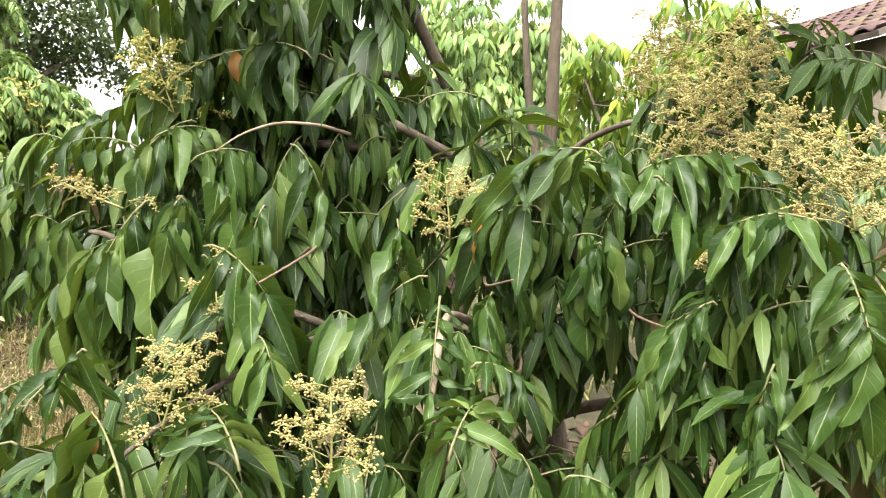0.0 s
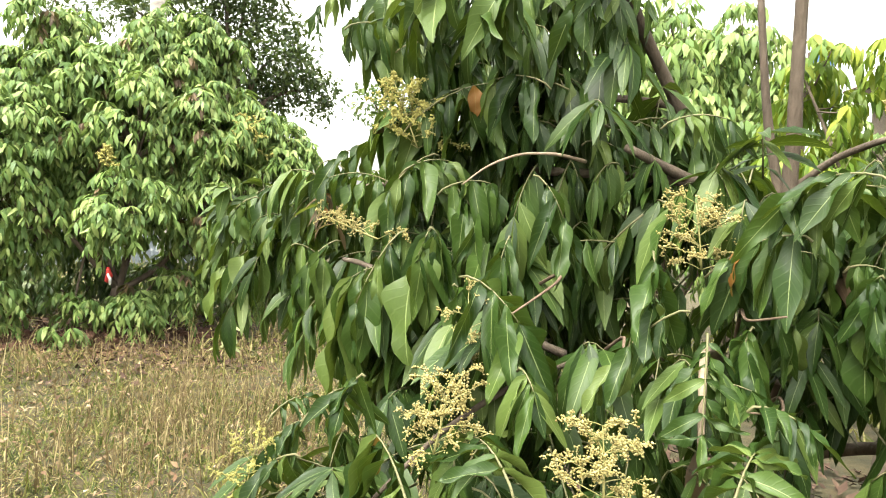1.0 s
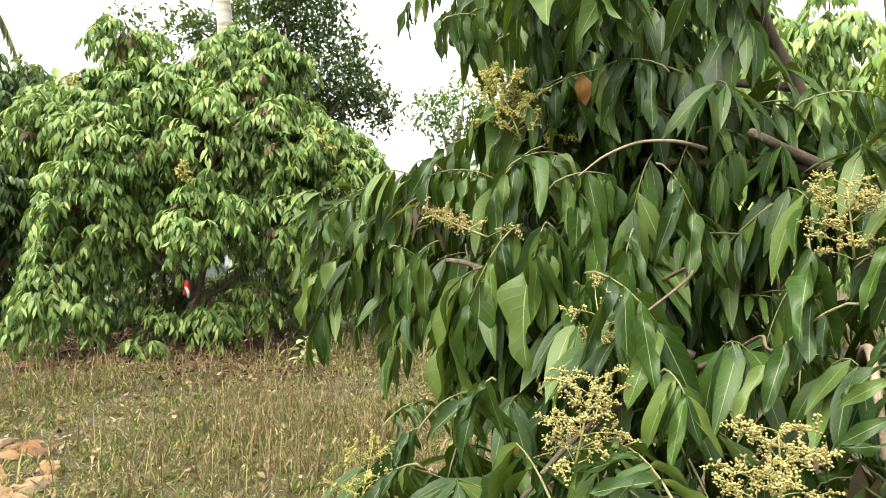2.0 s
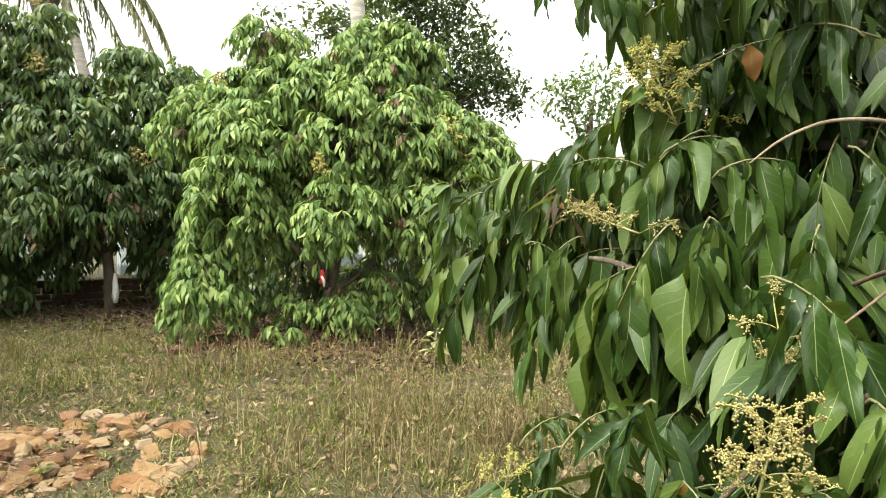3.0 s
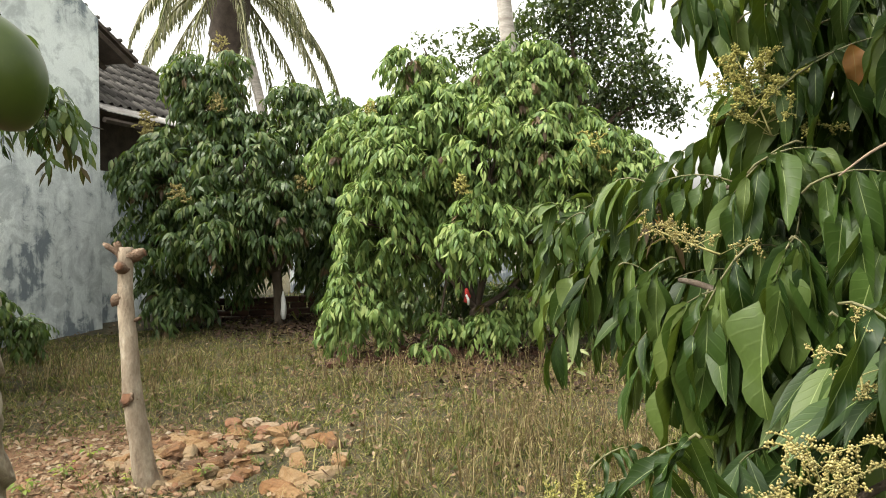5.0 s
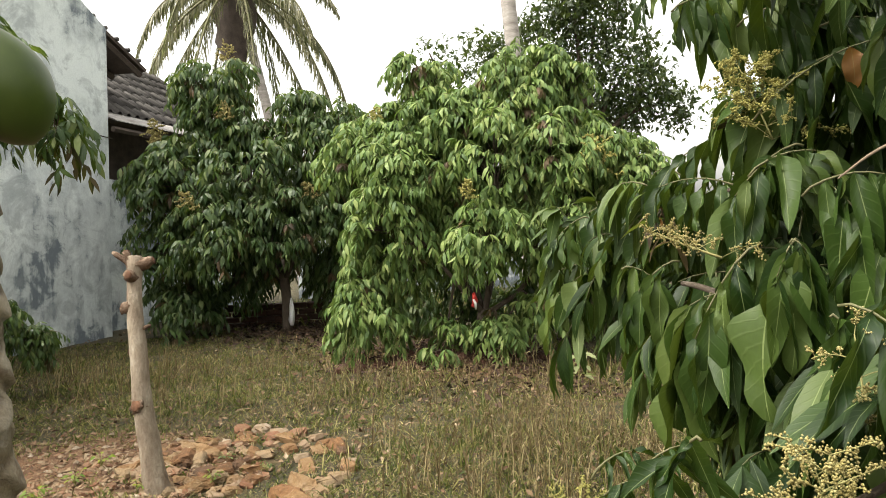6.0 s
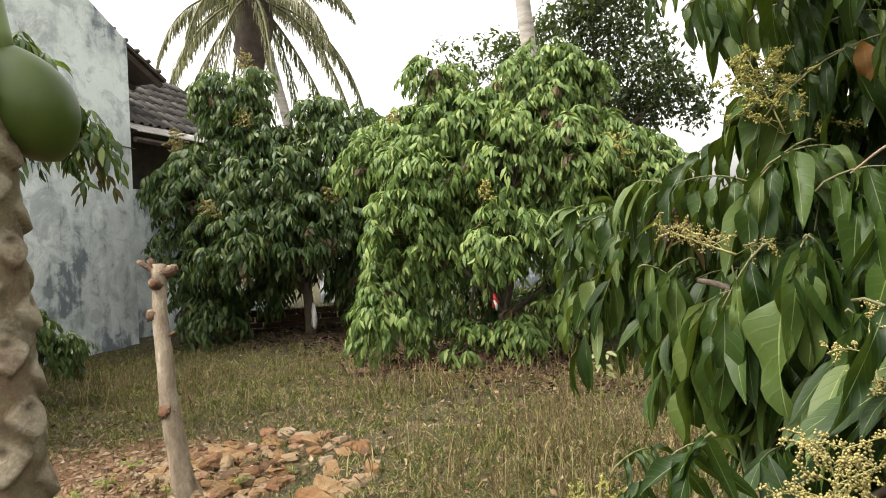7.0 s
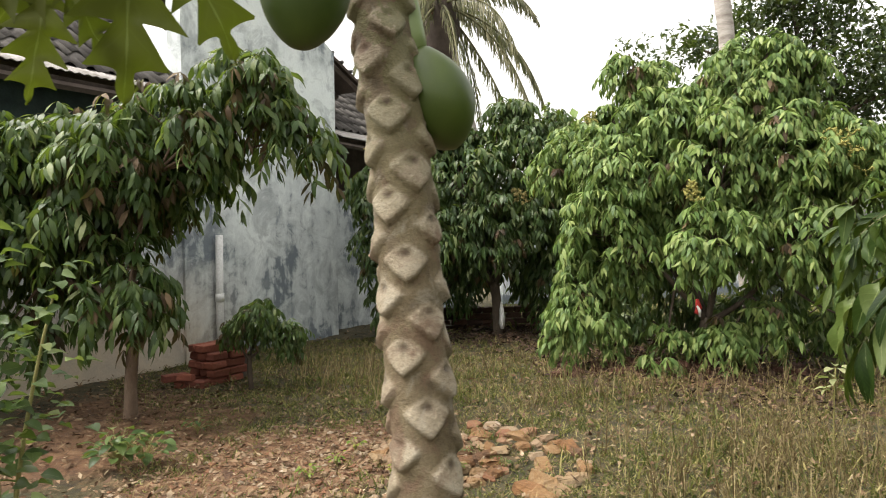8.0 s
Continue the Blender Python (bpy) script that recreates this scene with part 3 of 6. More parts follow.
def wall_run(name, label, a, c, height, thick, mat):
    a, c = np.array([*a, 0.0]), np.array([*c, 0.0])
    d = unit(c - a)
    s = np.array([-d[1], d[0], 0])
    def go(b):
        slab(b, [a - UP * 0.2, c - UP * 0.2, c + UP * height, a + UP * height], thick)
    t = tagged(new(name, one(go, name, mat)), label, "wall", "", "structure")
    cope = Build()
    m = (a + c) / 2 + UP * (height + 0.03)
    box(cope, m - np.cross(d, UP) * thick / 2, (np.linalg.norm(c - a), thick + 0.06, 0.06), d, s, UP)
    me = cope.mesh("coping", mat, False)
    part("coping", me, t)


wall_run("wall_north", "weathered whitewashed compound wall behind the trees", (-12.9, 7.9), (-10.6, 17.5), 1.2, 0.2, PLASTER)


# ---- plants ----
def axes(d, up=(0, 0, 1.0)):
    d = unit(d)
    s = unit(np.cross(d, up) + 1e-6)
    return d, s, np.cross(s, d)


def compound(store, stalks, p0, d0, length, pairs, leaf, sag, hang, width=0.275):
    """One pinnate leaf: a sagging stalk with leaflets that hang from it, put into store."""
    d0 = unit(d0)
    p1 = p0 + d0 * length * 0.55
    p2 = p0 + d0 * length * (1 - 0.25 * sag) - UP * length * sag * 0.75
    path = bezier(p0, p1, p2, 2 + pairs)
    if stalks is not None:
        tube(stalks, path, np.linspace(0.0035, 0.0014, len(path)), 3)
    tang = unit(np.gradient(path, axis=0))
    for i in range(1, len(path)):
        d, s, u = axes(tang[i])
        for sg in ((-1, 1) if i < len(path) - 1 else (-1, 1, 0)):
            q = rng.uniform(0.75, 1.25, 3)
            dd = d * (0.42 + 0.4 * (sg == 0)) + s * sg * 0.6 * q[0] - UP * hang * q[1] + rng.normal(0, 0.16, 3)
            nn = UP * 0.55 + s * sg * 0.5 + d * 0.45 + rng.normal(0, 0.25, 3)
            k = leaf * q[2] * (0.82 + 0.3 * math.sin(math.pi * i / len(path)))
            store.append((path[i], unit(dd), unit(nn), k, k * width * rng.uniform(0.88, 1.12)))


def leaves_from(store, nseg, bend=(0.2, 1.0), fold=(0.15, 0.5), wave=0.03, build=None, flat=False):
    b = build or Build()
    P, D, N, L, W = (np.array(q) for q in zip(*store))
    m = len(P)
    leaf_array(b, P, D, N, L, W, rng.uniform(*bend, m), rng.uniform(*fold, m), nseg, wave, twist=rng.normal(0, 0.3, m), flat=flat)
    return b


BUD_V = np.array([[1, 0, 0], [-1, 0, 0], [0, 1, 0], [0, -1, 0], [0, 0, 1], [0, 0, -1]], float)
BUD_F = np.array([[0, 2, 4], [2, 1, 4], [1, 3, 4], [3, 0, 4], [2, 0, 5], [1, 2, 5], [3, 1, 5], [0, 3, 5]])


def buds(b, pts, r):
    pts = np.asarray(pts)
    rr = r * rng.uniform(0.6, 1.25, (len(pts), 1, 1))
    v = pts[:, None] + BUD_V[None] * rr * rng.uniform(0.75, 1.25, (len(pts), 6, 1))
    f = (BUD_F[None] + (np.arange(len(pts)) * 6)[:, None, None]).reshape(-1, 3)
    b.add(v.reshape(-1, 3), f)


def panicle(tree, base, size, lean=(0, 0, 1.0), mat=FLOWER, r=0.0024, arms=None):
    """A branched flower head: an upright axis, side arms and curling tips set with buds."""
    base = np.asarray(base, float)
    d = unit(np.asarray(lean, float) + rng.normal(0, 0.15, 3))
    stems, heads = Build(), []
    ax = bezier(base, base + d * size * 0.5, base + d * size + rng.normal(0, 0.05, 3) * size, 7)
    tube(stems, ax, np.linspace(0.003, 0.0012, 7), 4)
    n = arms or int(16 + size * 40)
    for i in range(n):
        t = (i + 1) / n
        p = ax[min(6, int(t * 6.4))]
        a = i * 2.4 + rng.uniform(-0.3, 0.3)
        out = np.array([math.cos(a), math.sin(a), 0])
        ln = size * (0.72 - 0.3 * t) * rng.uniform(0.6, 1.2)
        e = p + out * ln * 0.95 + UP * ln * rng.uniform(-0.1, 0.5)
        arm = bezier(p, p + out * ln * 0.5 + UP * ln * 0.25, e, 12)
        tube(stems, arm, 0.0012, 3)
        heads.append(arm[5:] + rng.normal(0, r * 0.6, (7, 3)))
        for k in (4, 6, 8, 10):
            w = arm[k]
            side = unit(rng.normal(0, 1, 3) + out * 0.5)
            tip = w + side * size * 0.2 * rng.uniform(0.5, 1.2) + UP * size * 0.03
            tw = bezier(w, (w + tip) / 2 + UP * size * 0.05, tip - UP * size * 0.02, max(7, int(size * 55)))
            tube(stems, tw[::2], 0.0009, 3)
            heads.append(tw[2:] + rng.normal(0, r * 0.55, (len(tw) - 2, 3)))
    ob = part("flower_panicle", stems.mesh("flower_stalks", STEM), tree, "branched panicle of pale yellow flower buds")
    hb = Build()
    pts = np.concatenate(heads)
    if r < 0.005:
        pts = np.concatenate([pts] + [pts + rng.normal(0, r * 1.25, pts.shape) for _ in range(2)])
    buds(hb, pts, r)
    part("blossom", hb.mesh("blossom", mat), ob, "", "stuff")


def crown_shoots(lobes, density, low=-0.6):
    """Places and outward ways of leafy shoot tips, spread over the outside of round lobes of foliage."""
    out = []
    for (c, r) in lobes:
        c = np.asarray(c)
        n = max(4, int(density * r * r))
        k = 0
        while k < n:
            d = unit(rng.normal(0, 1, 3))
            if d[2] < low:
                continue
            p = c + d * r * rng.uniform(0.35, 1.0) * np.array([1, 1, 0.95])
            if any(np.linalg.norm(p - np.asarray(c2)) < r2 * 0.3 for c2, r2 in lobes):
                k += 0.34
                continue
            out.append((p, unit(d + UP * 0.35)))
            k += 1
    return out


def lobes_of(base, right, fwd, rows):
    """Lobes from rows of metres to the right, up, ahead, and the radius."""
    b, r, f = np.asarray(base, float), np.asarray(right, float), np.asarray(fwd, float)
    return [(b + r * x + f * y + UP * (z - b[2]), q) for x, z, y, q in rows]


def fruit_tree(label, base, lobes, mat, density, leaf, pairs, hang, bark=BARK, trunk_r=0.07, fork=0.7, heads=(), head_mat=FLOWER, nseg=3, group="orchard trees", low=-0.6, whorl=(5, 8), withered=0.0):
    """An orchard tree: trunk, limbs to every lobe, twigs to the shoots and a crown of pinnate leaves in whorls."""
    base = np.asarray(base, float)
    tree = thing("fruit_tree", label, "tree", tuple(base), group)
    crotch = base + UP * fork + np.array([*rng.normal(0, 0.05, 2), 0])
    tb = Build()
    tube(tb, bezier(base - UP * 0.15, base + UP * fork * 0.5 + np.array([*rng.normal(0, 0.04, 2), 0]), crotch, 9), trunk_r * np.array([1.6, 1.2, 1.05, 1, 0.98, 0.95, 0.93, 0.95, 0.9]), 12, 0.04)
    part("trunk", tb.mesh("trunk", bark), tree)
    store, brown = [], []
    shoots = crown_shoots(lobes, density, low)
    twigs, stalks = Build(), Build()
    main = []
    for c, r in sorted(lobes, key=lambda q: -q[1]):
        lb = Build()
        end = np.asarray(c) + UP * r * 0.2
        if len(main) < 6:
            start, thick = crotch - UP * 0.05, trunk_r * 0.55
        else:
            start = min((q for path in main for q in path[3:7]), key=lambda q: np.linalg.norm(q - end))
            thick = trunk_r * 0.26
        mid = (start + end) / 2 + np.array([0, 0, -0.1]) + rng.normal(0, 0.1, 3)
        path = bezier(start, mid, end, 9)
        if len(main) < 6:
            main.append(path)
        tube(lb, path, np.linspace(thick, 0.007, 9), 8, 0.05)
        part("limb", lb.mesh("limb", bark), tree)
    for p, d in shoots:
        c = min((np.asarray(c) for c, _ in lobes), key=lambda q: np.linalg.norm(q - p))
        tube(twigs, bezier(p - (p - c) * 0.6 - UP * 0.08, p - (p - c) * 0.3 - UP * 0.05, p, 4), np.linspace(0.007, 0.004, 4), 4)
        n = int(rng.integers(*whorl))
        a0 = rng.uniform(0, 6.28)
        dd, s, u = axes(d, (0.3, 0.2, 1.0))
        for k in range(n):
            a = a0 + k * 6.28 / n
            way = d * 0.55 + (s * math.cos(a) + u * math.sin(a)) * 0.9 + UP * 0.1
            dying = rng.uniform() < withered * (1.6 if d[2] < 0.35 else 0.3)
            compound(brown if dying else store, stalks if k % 3 == 0 else None, p - d * 0.04 * rng.uniform(0, 1), way, leaf * rng.uniform(1.5, 2.3), pairs + int(rng.integers(-1, 1)), leaf, rng.uniform(0.35, 0.8), hang)
    part("twig_mass", twigs.mesh("twig_mass", bark), tree, "", "stuff")
    part("stalk_mass", stalks.mesh("stalk_mass", RACHIS), tree, "", "stuff")
    part("crown", leaves_from(store, nseg, flat=True).mesh("crown", mat), tree, "", "stuff")
    if brown:
        part("withered_foliage", leaves_from(brown, nseg, flat=True).mesh("withered_foliage", LEAF_BROWN), tree, "withered dark brown leaves", "stuff")
    for c, s in heads:
        panicle(tree, c, s, mat=head_mat, r=0.008, arms=16)
    return tree


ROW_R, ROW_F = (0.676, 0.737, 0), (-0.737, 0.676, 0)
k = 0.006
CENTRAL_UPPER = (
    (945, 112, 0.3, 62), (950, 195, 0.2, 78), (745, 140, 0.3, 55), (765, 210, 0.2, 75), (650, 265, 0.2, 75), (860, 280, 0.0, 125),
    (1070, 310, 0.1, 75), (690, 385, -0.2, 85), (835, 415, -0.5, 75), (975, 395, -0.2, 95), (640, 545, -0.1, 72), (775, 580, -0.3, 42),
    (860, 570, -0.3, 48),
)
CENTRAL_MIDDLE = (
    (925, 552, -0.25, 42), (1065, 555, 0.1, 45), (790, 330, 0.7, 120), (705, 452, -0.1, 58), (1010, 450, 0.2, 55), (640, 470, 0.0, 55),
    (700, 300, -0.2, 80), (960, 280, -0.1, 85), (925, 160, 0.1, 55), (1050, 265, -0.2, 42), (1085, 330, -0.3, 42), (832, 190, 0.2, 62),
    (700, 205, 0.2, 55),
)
# the last four lobes are hidden behind the crown, added to deepen its shade
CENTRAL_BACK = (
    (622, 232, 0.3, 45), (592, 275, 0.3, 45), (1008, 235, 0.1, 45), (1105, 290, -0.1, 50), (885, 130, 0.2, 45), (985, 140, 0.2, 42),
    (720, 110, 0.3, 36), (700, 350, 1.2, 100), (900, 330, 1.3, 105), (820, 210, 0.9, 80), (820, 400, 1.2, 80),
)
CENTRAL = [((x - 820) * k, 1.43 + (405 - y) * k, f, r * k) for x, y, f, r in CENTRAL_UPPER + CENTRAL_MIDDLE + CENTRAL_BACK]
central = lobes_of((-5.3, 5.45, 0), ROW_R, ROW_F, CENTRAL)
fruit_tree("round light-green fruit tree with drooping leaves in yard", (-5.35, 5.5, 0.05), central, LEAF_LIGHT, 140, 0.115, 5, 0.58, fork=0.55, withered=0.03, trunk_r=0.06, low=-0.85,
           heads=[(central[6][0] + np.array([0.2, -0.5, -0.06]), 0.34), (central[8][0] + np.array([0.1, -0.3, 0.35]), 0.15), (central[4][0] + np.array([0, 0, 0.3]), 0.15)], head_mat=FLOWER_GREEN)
k = 0.0075
DARKA_UPPER = (
    (370, 165, 0.2, 60), (335, 135, 0.2, 40), (320, 310, 0.0, 80), (258, 312, 0.1, 46), (430, 290, 0.0, 85), (540, 230, 0.3, 75),
    (400, 410, -0.3, 90), (560, 390, 0.2, 65), (330, 545, 0.0, 70), (610, 310, 0.5, 60), (300, 520, 0.2, 50), (405, 500, 0.5, 45),
    (300, 420, 0.1, 70), (480, 380, -0.1, 75), (450, 470, 0.3, 42),
)
# the last three lobes are hidden at the back, added for more shade
DARKA_LOWER = (
    (350, 250, 0.2, 60), (600, 420, 0.4, 55), (560, 480, 1.3, 60), (640, 465, 1.5, 62), (480, 465, 1.3, 50), (600, 470, 0.4, 42),
    (425, 205, 0.1, 48), (395, 135, 0.2, 38), (520, 185, 0.3, 48), (590, 195, 0.3, 42), (575, 300, 0.3, 50), (430, 350, 1.0, 90),
    (330, 400, 0.9, 80), (540, 330, 1.1, 80),
)
DARKA = [((x - 500) * k, 1.43 + (405 - y) * k, f, r * k) for x, y, f, r in DARKA_UPPER + DARKA_LOWER]
darka = lobes_of((-8.28, 4.97, 0), ROW_R, ROW_F, DARKA)
fruit_tree("dark-green fruit tree with whitewashed trunk near the house", (-8.35, 5.0, 0.05), darka, LEAF_DARK, 105, 0.135, 4, 0.6, fork=0.75, low=-0.85, withered=0.05,
           heads=[(darka[2][0] + np.array([-0.2, -0.3, 0.5]), 0.22), (darka[0][0] + np.array([0.1, 0.1, 0.4]), 0.25), (darka[4][0] + np.array([0.0, -0.3, 0.55]), 0.2), (darka[6][0] + np.array([0.2, -0.5, 0.3]), 0.2), (darka[7][0] + np.array([0.2, -0.3, 0.3]), 0.2), (darka[3][0] + np.array([0.2, 0.0, 0.4]), 0.2)])
LEFT_R, LEFT_F = (0.451, 0.893, 0), (-0.893, 0.451, 0)
k = 0.00485
LEFTT_UPPER = (
    (440, 200, 0.1, 75), (330, 240, 0.0, 82), (180, 280, 0.1, 105), (60, 310, 0.0, 100), (20, 255, 0.2, 55), (515, 260, 0.2, 38),
    (250, 480, -0.2, 65), (60, 500, 0.4, 55), (-90, 300, 0.1, 115), (110, 430, 0.5, 80), (0, 430, 0.2, 90), (255, 215, 0.3, 65),
)
LEFTT_LOWER = (
    (130, 255, 0.3, 65), (160, 390, -0.2, 60), (40, 560, 0.0, 50), (350, 310, 0.1, 50), (425, 165, 0.1, 55), (470, 222, 0.1, 40),
    (255, 520, -0.3, 45), (40, 390, -0.1, 70), (210, 300, -0.3, 60), (220, 335, 0.3, 75), (110, 340, 0.3, 70), (300, 330, 0.3, 50),
)
LEFTT = [((x - 230) * k, 1.43 + (423 - y) * k, f, r * k) for x, y, f, r in LEFTT_UPPER + LEFTT_LOWER]
leftt = lobes_of((-6.13, 0.33, 0), LEFT_R, LEFT_F, LEFTT)
fruit_tree("dark-leaved fruit tree with slim trunk before the plaster wall", (-6.13, 0.33, 0.03), leftt, LEAF_MID, 118, 0.14, 4, 0.65, fork=0.85, low=-0.85, trunk_r=0.048, bark=BARK_BROWN, withered=0.11)
fruit_tree("small drooping bush beside the brick block", (-7.0, 1.45, 0), [(np.array([-6.98, 1.5, 0.7]), 0.23), (np.array([-6.88, 1.7, 0.52]), 0.18), (np.array([-7.05, 1.36, 0.6]), 0.16)], LEAF_MID, 420, 0.08, 4, 0.7, withered=0.12, fork=0.35, trunk_r=0.025)

# low shrubs in the shade behind the light-green tree
for x, y in ((-6.9, 6.7), (-5.9, 7.4), (-7.7, 6.0), (-5.0, 7.9)):
    fruit_tree("low dark shrub growing in shade behind fruit trees", (x, y, 0), [(np.array([x, y, 0.6]), 0.42), (np.array([x + 0.3, y + 0.35, 0.45]), 0.36), (np.array([x - 0.3, y - 0.3, 0.4]), 0.34), (np.array([x + 0.1, y, 0.95]), 0.3)], LEAF_DARK, 60, 0.14, 4, 0.6, fork=0.3, trunk_r=0.03, group="shade shrubs")

# trees behind the near tree
NEAR_ROW = (
    ("leafy green fruit tree behind the flowering tree", (-0.2, 6.2, 0), [(0, 2.4, 0, 0.75), (-0.8, 2.0, 0.1, 0.6), (0.7, 1.9, 0, 0.65), (0.1, 1.4, -0.3, 0.6), (-0.5, 3.0, 0.3, 0.5), (0.5, 2.9, 0.2, 0.5), (0.1, 2.9, 0.2, 0.6), (-1.05, 2.6, 0.2, 0.5), (1.0, 2.5, 0.2, 0.5)], LEAF_LIGHT, 60, 0.13),
    ("yellowing young tree among green orchard trees", (1.2, 4.9, 0), [(0, 2.2, 0, 0.5), (-0.5, 1.8, 0.1, 0.4), (0.4, 1.7, 0, 0.45), (0.1, 2.7, 0, 0.35), (0.75, 2.25, 0.2, 0.4), (-0.55, 2.4, 0.3, 0.35), (0.4, 2.75, 0.1, 0.3)], LEAF_YELLOW, 60, 0.13),
    ("dark fruit tree beside the red-tiled house", (3.6, 5.6, 0), [(0, 2.0, 0, 0.75), (-0.8, 1.6, 0.1, 0.6), (0.7, 1.9, 0, 0.65), (0.1, 1.2, -0.3, 0.6), (0.3, 2.6, 0.3, 0.5)], LEAF_DARK, 55, 0.13),
)
FAR_ROW = (
    ("bushy green tree at the back of orchard", (-2.2, 8.5, 0), [(0, 1.6, 0, 0.9), (-0.9, 1.2, 0.1, 0.7), (0.9, 1.3, 0, 0.8), (0.0, 0.7, -0.3, 0.6)], LEAF_DARK, 40, 0.14),
    ("airy green tree standing behind flower panicles", (2.3, 6.6, 0), [(0, 2.5, 0, 0.6), (-0.6, 2.0, 0.1, 0.5), (0.6, 1.9, 0, 0.55), (0.1, 1.3, -0.3, 0.5), (-0.3, 3.1, 0.3, 0.45)], LEAF_LIGHT, 50, 0.13),
    ("bushy tree at the back of the orchard", (0.6, 9.7, 0), [(0, 2.6, 0, 1.0), (-1.0, 2.0, 0.1, 0.8), (1.0, 2.2, 0, 0.8), (0.0, 1.2, -0.3, 0.8)], LEAF_LIGHT, 40, 0.14),
)
for label, base, rows, mat, dens, lf in NEAR_ROW + FAR_ROW:
    fruit_tree(label, base, lobes_of(base, (1, 0, 0), (0, 1, 0), rows), mat, dens, lf, 4, 0.8, fork=0.7)


def simple_tree(label, base, lobes, mat, count, leaf, trunk_r, nseg=2, group="far trees"):
    """A far tree: trunk, limbs and single leaves scattered in clumps."""
    base = np.asarray(base, float)
    tree = thing("shade_tree", label, "tree", tuple(base), group)
    top = np.mean([c for c, _ in lobes], axis=0)
    tb = Build()
    tube(tb, bezier(base - UP * 0.2, (base + top) / 2 + np.array([0.2, 0, 0]), top, 10), np.linspace(trunk_r, trunk_r * 0.35, 10), 10, 0.04)
    part("trunk", tb.mesh("trunk", BARK), tree)
    store = []
    for c, r in lobes:
        lb = Build()
        tube(lb, bezier(base + (top - base) * 0.6, (top + c) / 2 - UP * 0.3, c, 8), np.linspace(trunk_r * 0.4, 0.02, 8), 6)
        part("limb", lb.mesh("limb", BARK), tree)
        n = int(count * r * r)
        for _ in range(n):
            q = c + unit(rng.normal(0, 1, 3)) * r * rng.uniform(0.25, 1) ** 0.6
            for _ in range(9):
                d = rng.normal(0, 1, 3) - UP * 0.3
                ln = leaf * rng.uniform(0.7, 1.3)
                store.append((q + rng.normal(0, 0.13, 3), unit(d), unit(rng.normal(0, 0.6, 3) + UP), ln, ln * 0.45))
    part("crown", leaves_from(store, nseg, flat=True).mesh("crown", mat), tree, "", "stuff")


k = 0.0145
FR, FF = np.array([0.676, 0.737, 0]), np.array([-0.737, 0.676, 0])
simple_tree("tall dark shade tree with fine foliage beyond orchard", (-10.2, 14.8, 0),
            lobes_of((-10.3, 14.6, 0), FR, FF, [((x - 1050) * k, 1.43 + (405 - y) * k, f, r * k) for x, y, f, r in ((1050, 50, 0, 75), (960, 85, 0.3, 60), (1105, 150, 0, 75), (1020, 165, 0.3, 70), (870, 105, 0, 35), (1175, 200, 0, 42), (1010, 10, 0, 60), (960, 200, 0.5, 60), (1100, 220, 0.5, 40))]), LEAF_FAR, 185, 0.17, 0.22)
simple_tree("thin far treetop showing above the orchard trees", (-14.5, 13.5, 0), lobes_of((-14.1, 13.2, 0), FR, FF, [(0, 5.9, 0, 0.6), (-0.5, 6.2, 0, 0.4), (0.5, 5.7, 0, 0.4)]), LEAF_FAR, 60, 0.16, 0.12)
simple_tree("airy far tree with open pale foliage at gap", (-7.2, 16.6, 0), lobes_of((-7.2, 16.6, 0), FR, FF, [(-0.6, 4.3, 0, 0.6), (0.3, 4.6, 0, 0.6), (0.9, 4.0, 0, 0.5), (0.1, 3.6, 0, 0.5)]), LEAF_DARK, 100, 0.17, 0.12)


def far_hedge():
    """Low far greenery that closes the gaps under the sky."""
    b = Build()
    store = []
    for i in range(700):
        a = radians(rng.uniform(-45, 130))
        r = rng.uniform(21, 26)
        q = np.array([-math.sin(a) * r, math.cos(a) * r, 0])
        hgt = (3.0 + 0.7 * math.sin(a * 9) + 0.5 * math.sin(a * 23)) * rng.uniform(0, 1) ** 0.6
        for _ in range(9):
            ln = rng.uniform(0.3, 0.6)
            store.append((q + rng.normal(0, 0.4, 3) + UP * max(0.3, hgt), unit(rng.normal(0, 1, 3) - UP * 0.4), unit(rng.normal(0, 0.6, 3) + UP), ln, ln * 0.5))
    me = leaves_from(store, 2, build=b).mesh("hedge", LEAF_LIGHT)
    tagged(new("hedge", me), "distant line of green shrubs beyond the yard", "hedge", "", "stuff")


far_hedge()


# ---- palms ----
def frond(b, spine, p0, az, elev, length, droop, leaf=0.52):
    """A feather frond: a bowed rib with hanging strips on both sides."""
    d = np.array([math.cos(az) * math.cos(elev), math.sin(az) * math.cos(elev), math.sin(elev)])
    h = np.array([math.cos(az), math.sin(az), 0])
    path = bezier(p0, p0 + d * length * 0.6, p0 + h * length * 0.75 + UP * (length * math.sin(elev) * 0.7 - droop), 26)
    tube(spine, path, np.linspace(0.035, 0.008, 26), 5)
    tang = unit(np.gradient(path, axis=0))
    store = []
    for i in range(3, 26):
        _, s, u = axes(tang[i])
        for sg in (-1, 1):
            for j in range(4):
                ln = leaf * math.sin(math.pi * (0.12 + 0.85 * i / 27)) * rng.uniform(0.75, 1.15)
                dd = tang[i] * 0.5 + s * sg * 0.6 - UP * rng.uniform(0.35, 1.1)
                store.append((path[i] + tang[i] * 0.025 * j, unit(dd), unit(UP * 0.7 + s * sg * 0.4 + rng.normal(0, 0.2, 3)), ln, 0.028))
    leaves_from(store, 3, (0.5, 1.5), (0.3, 0.8), 0.0, b, True)


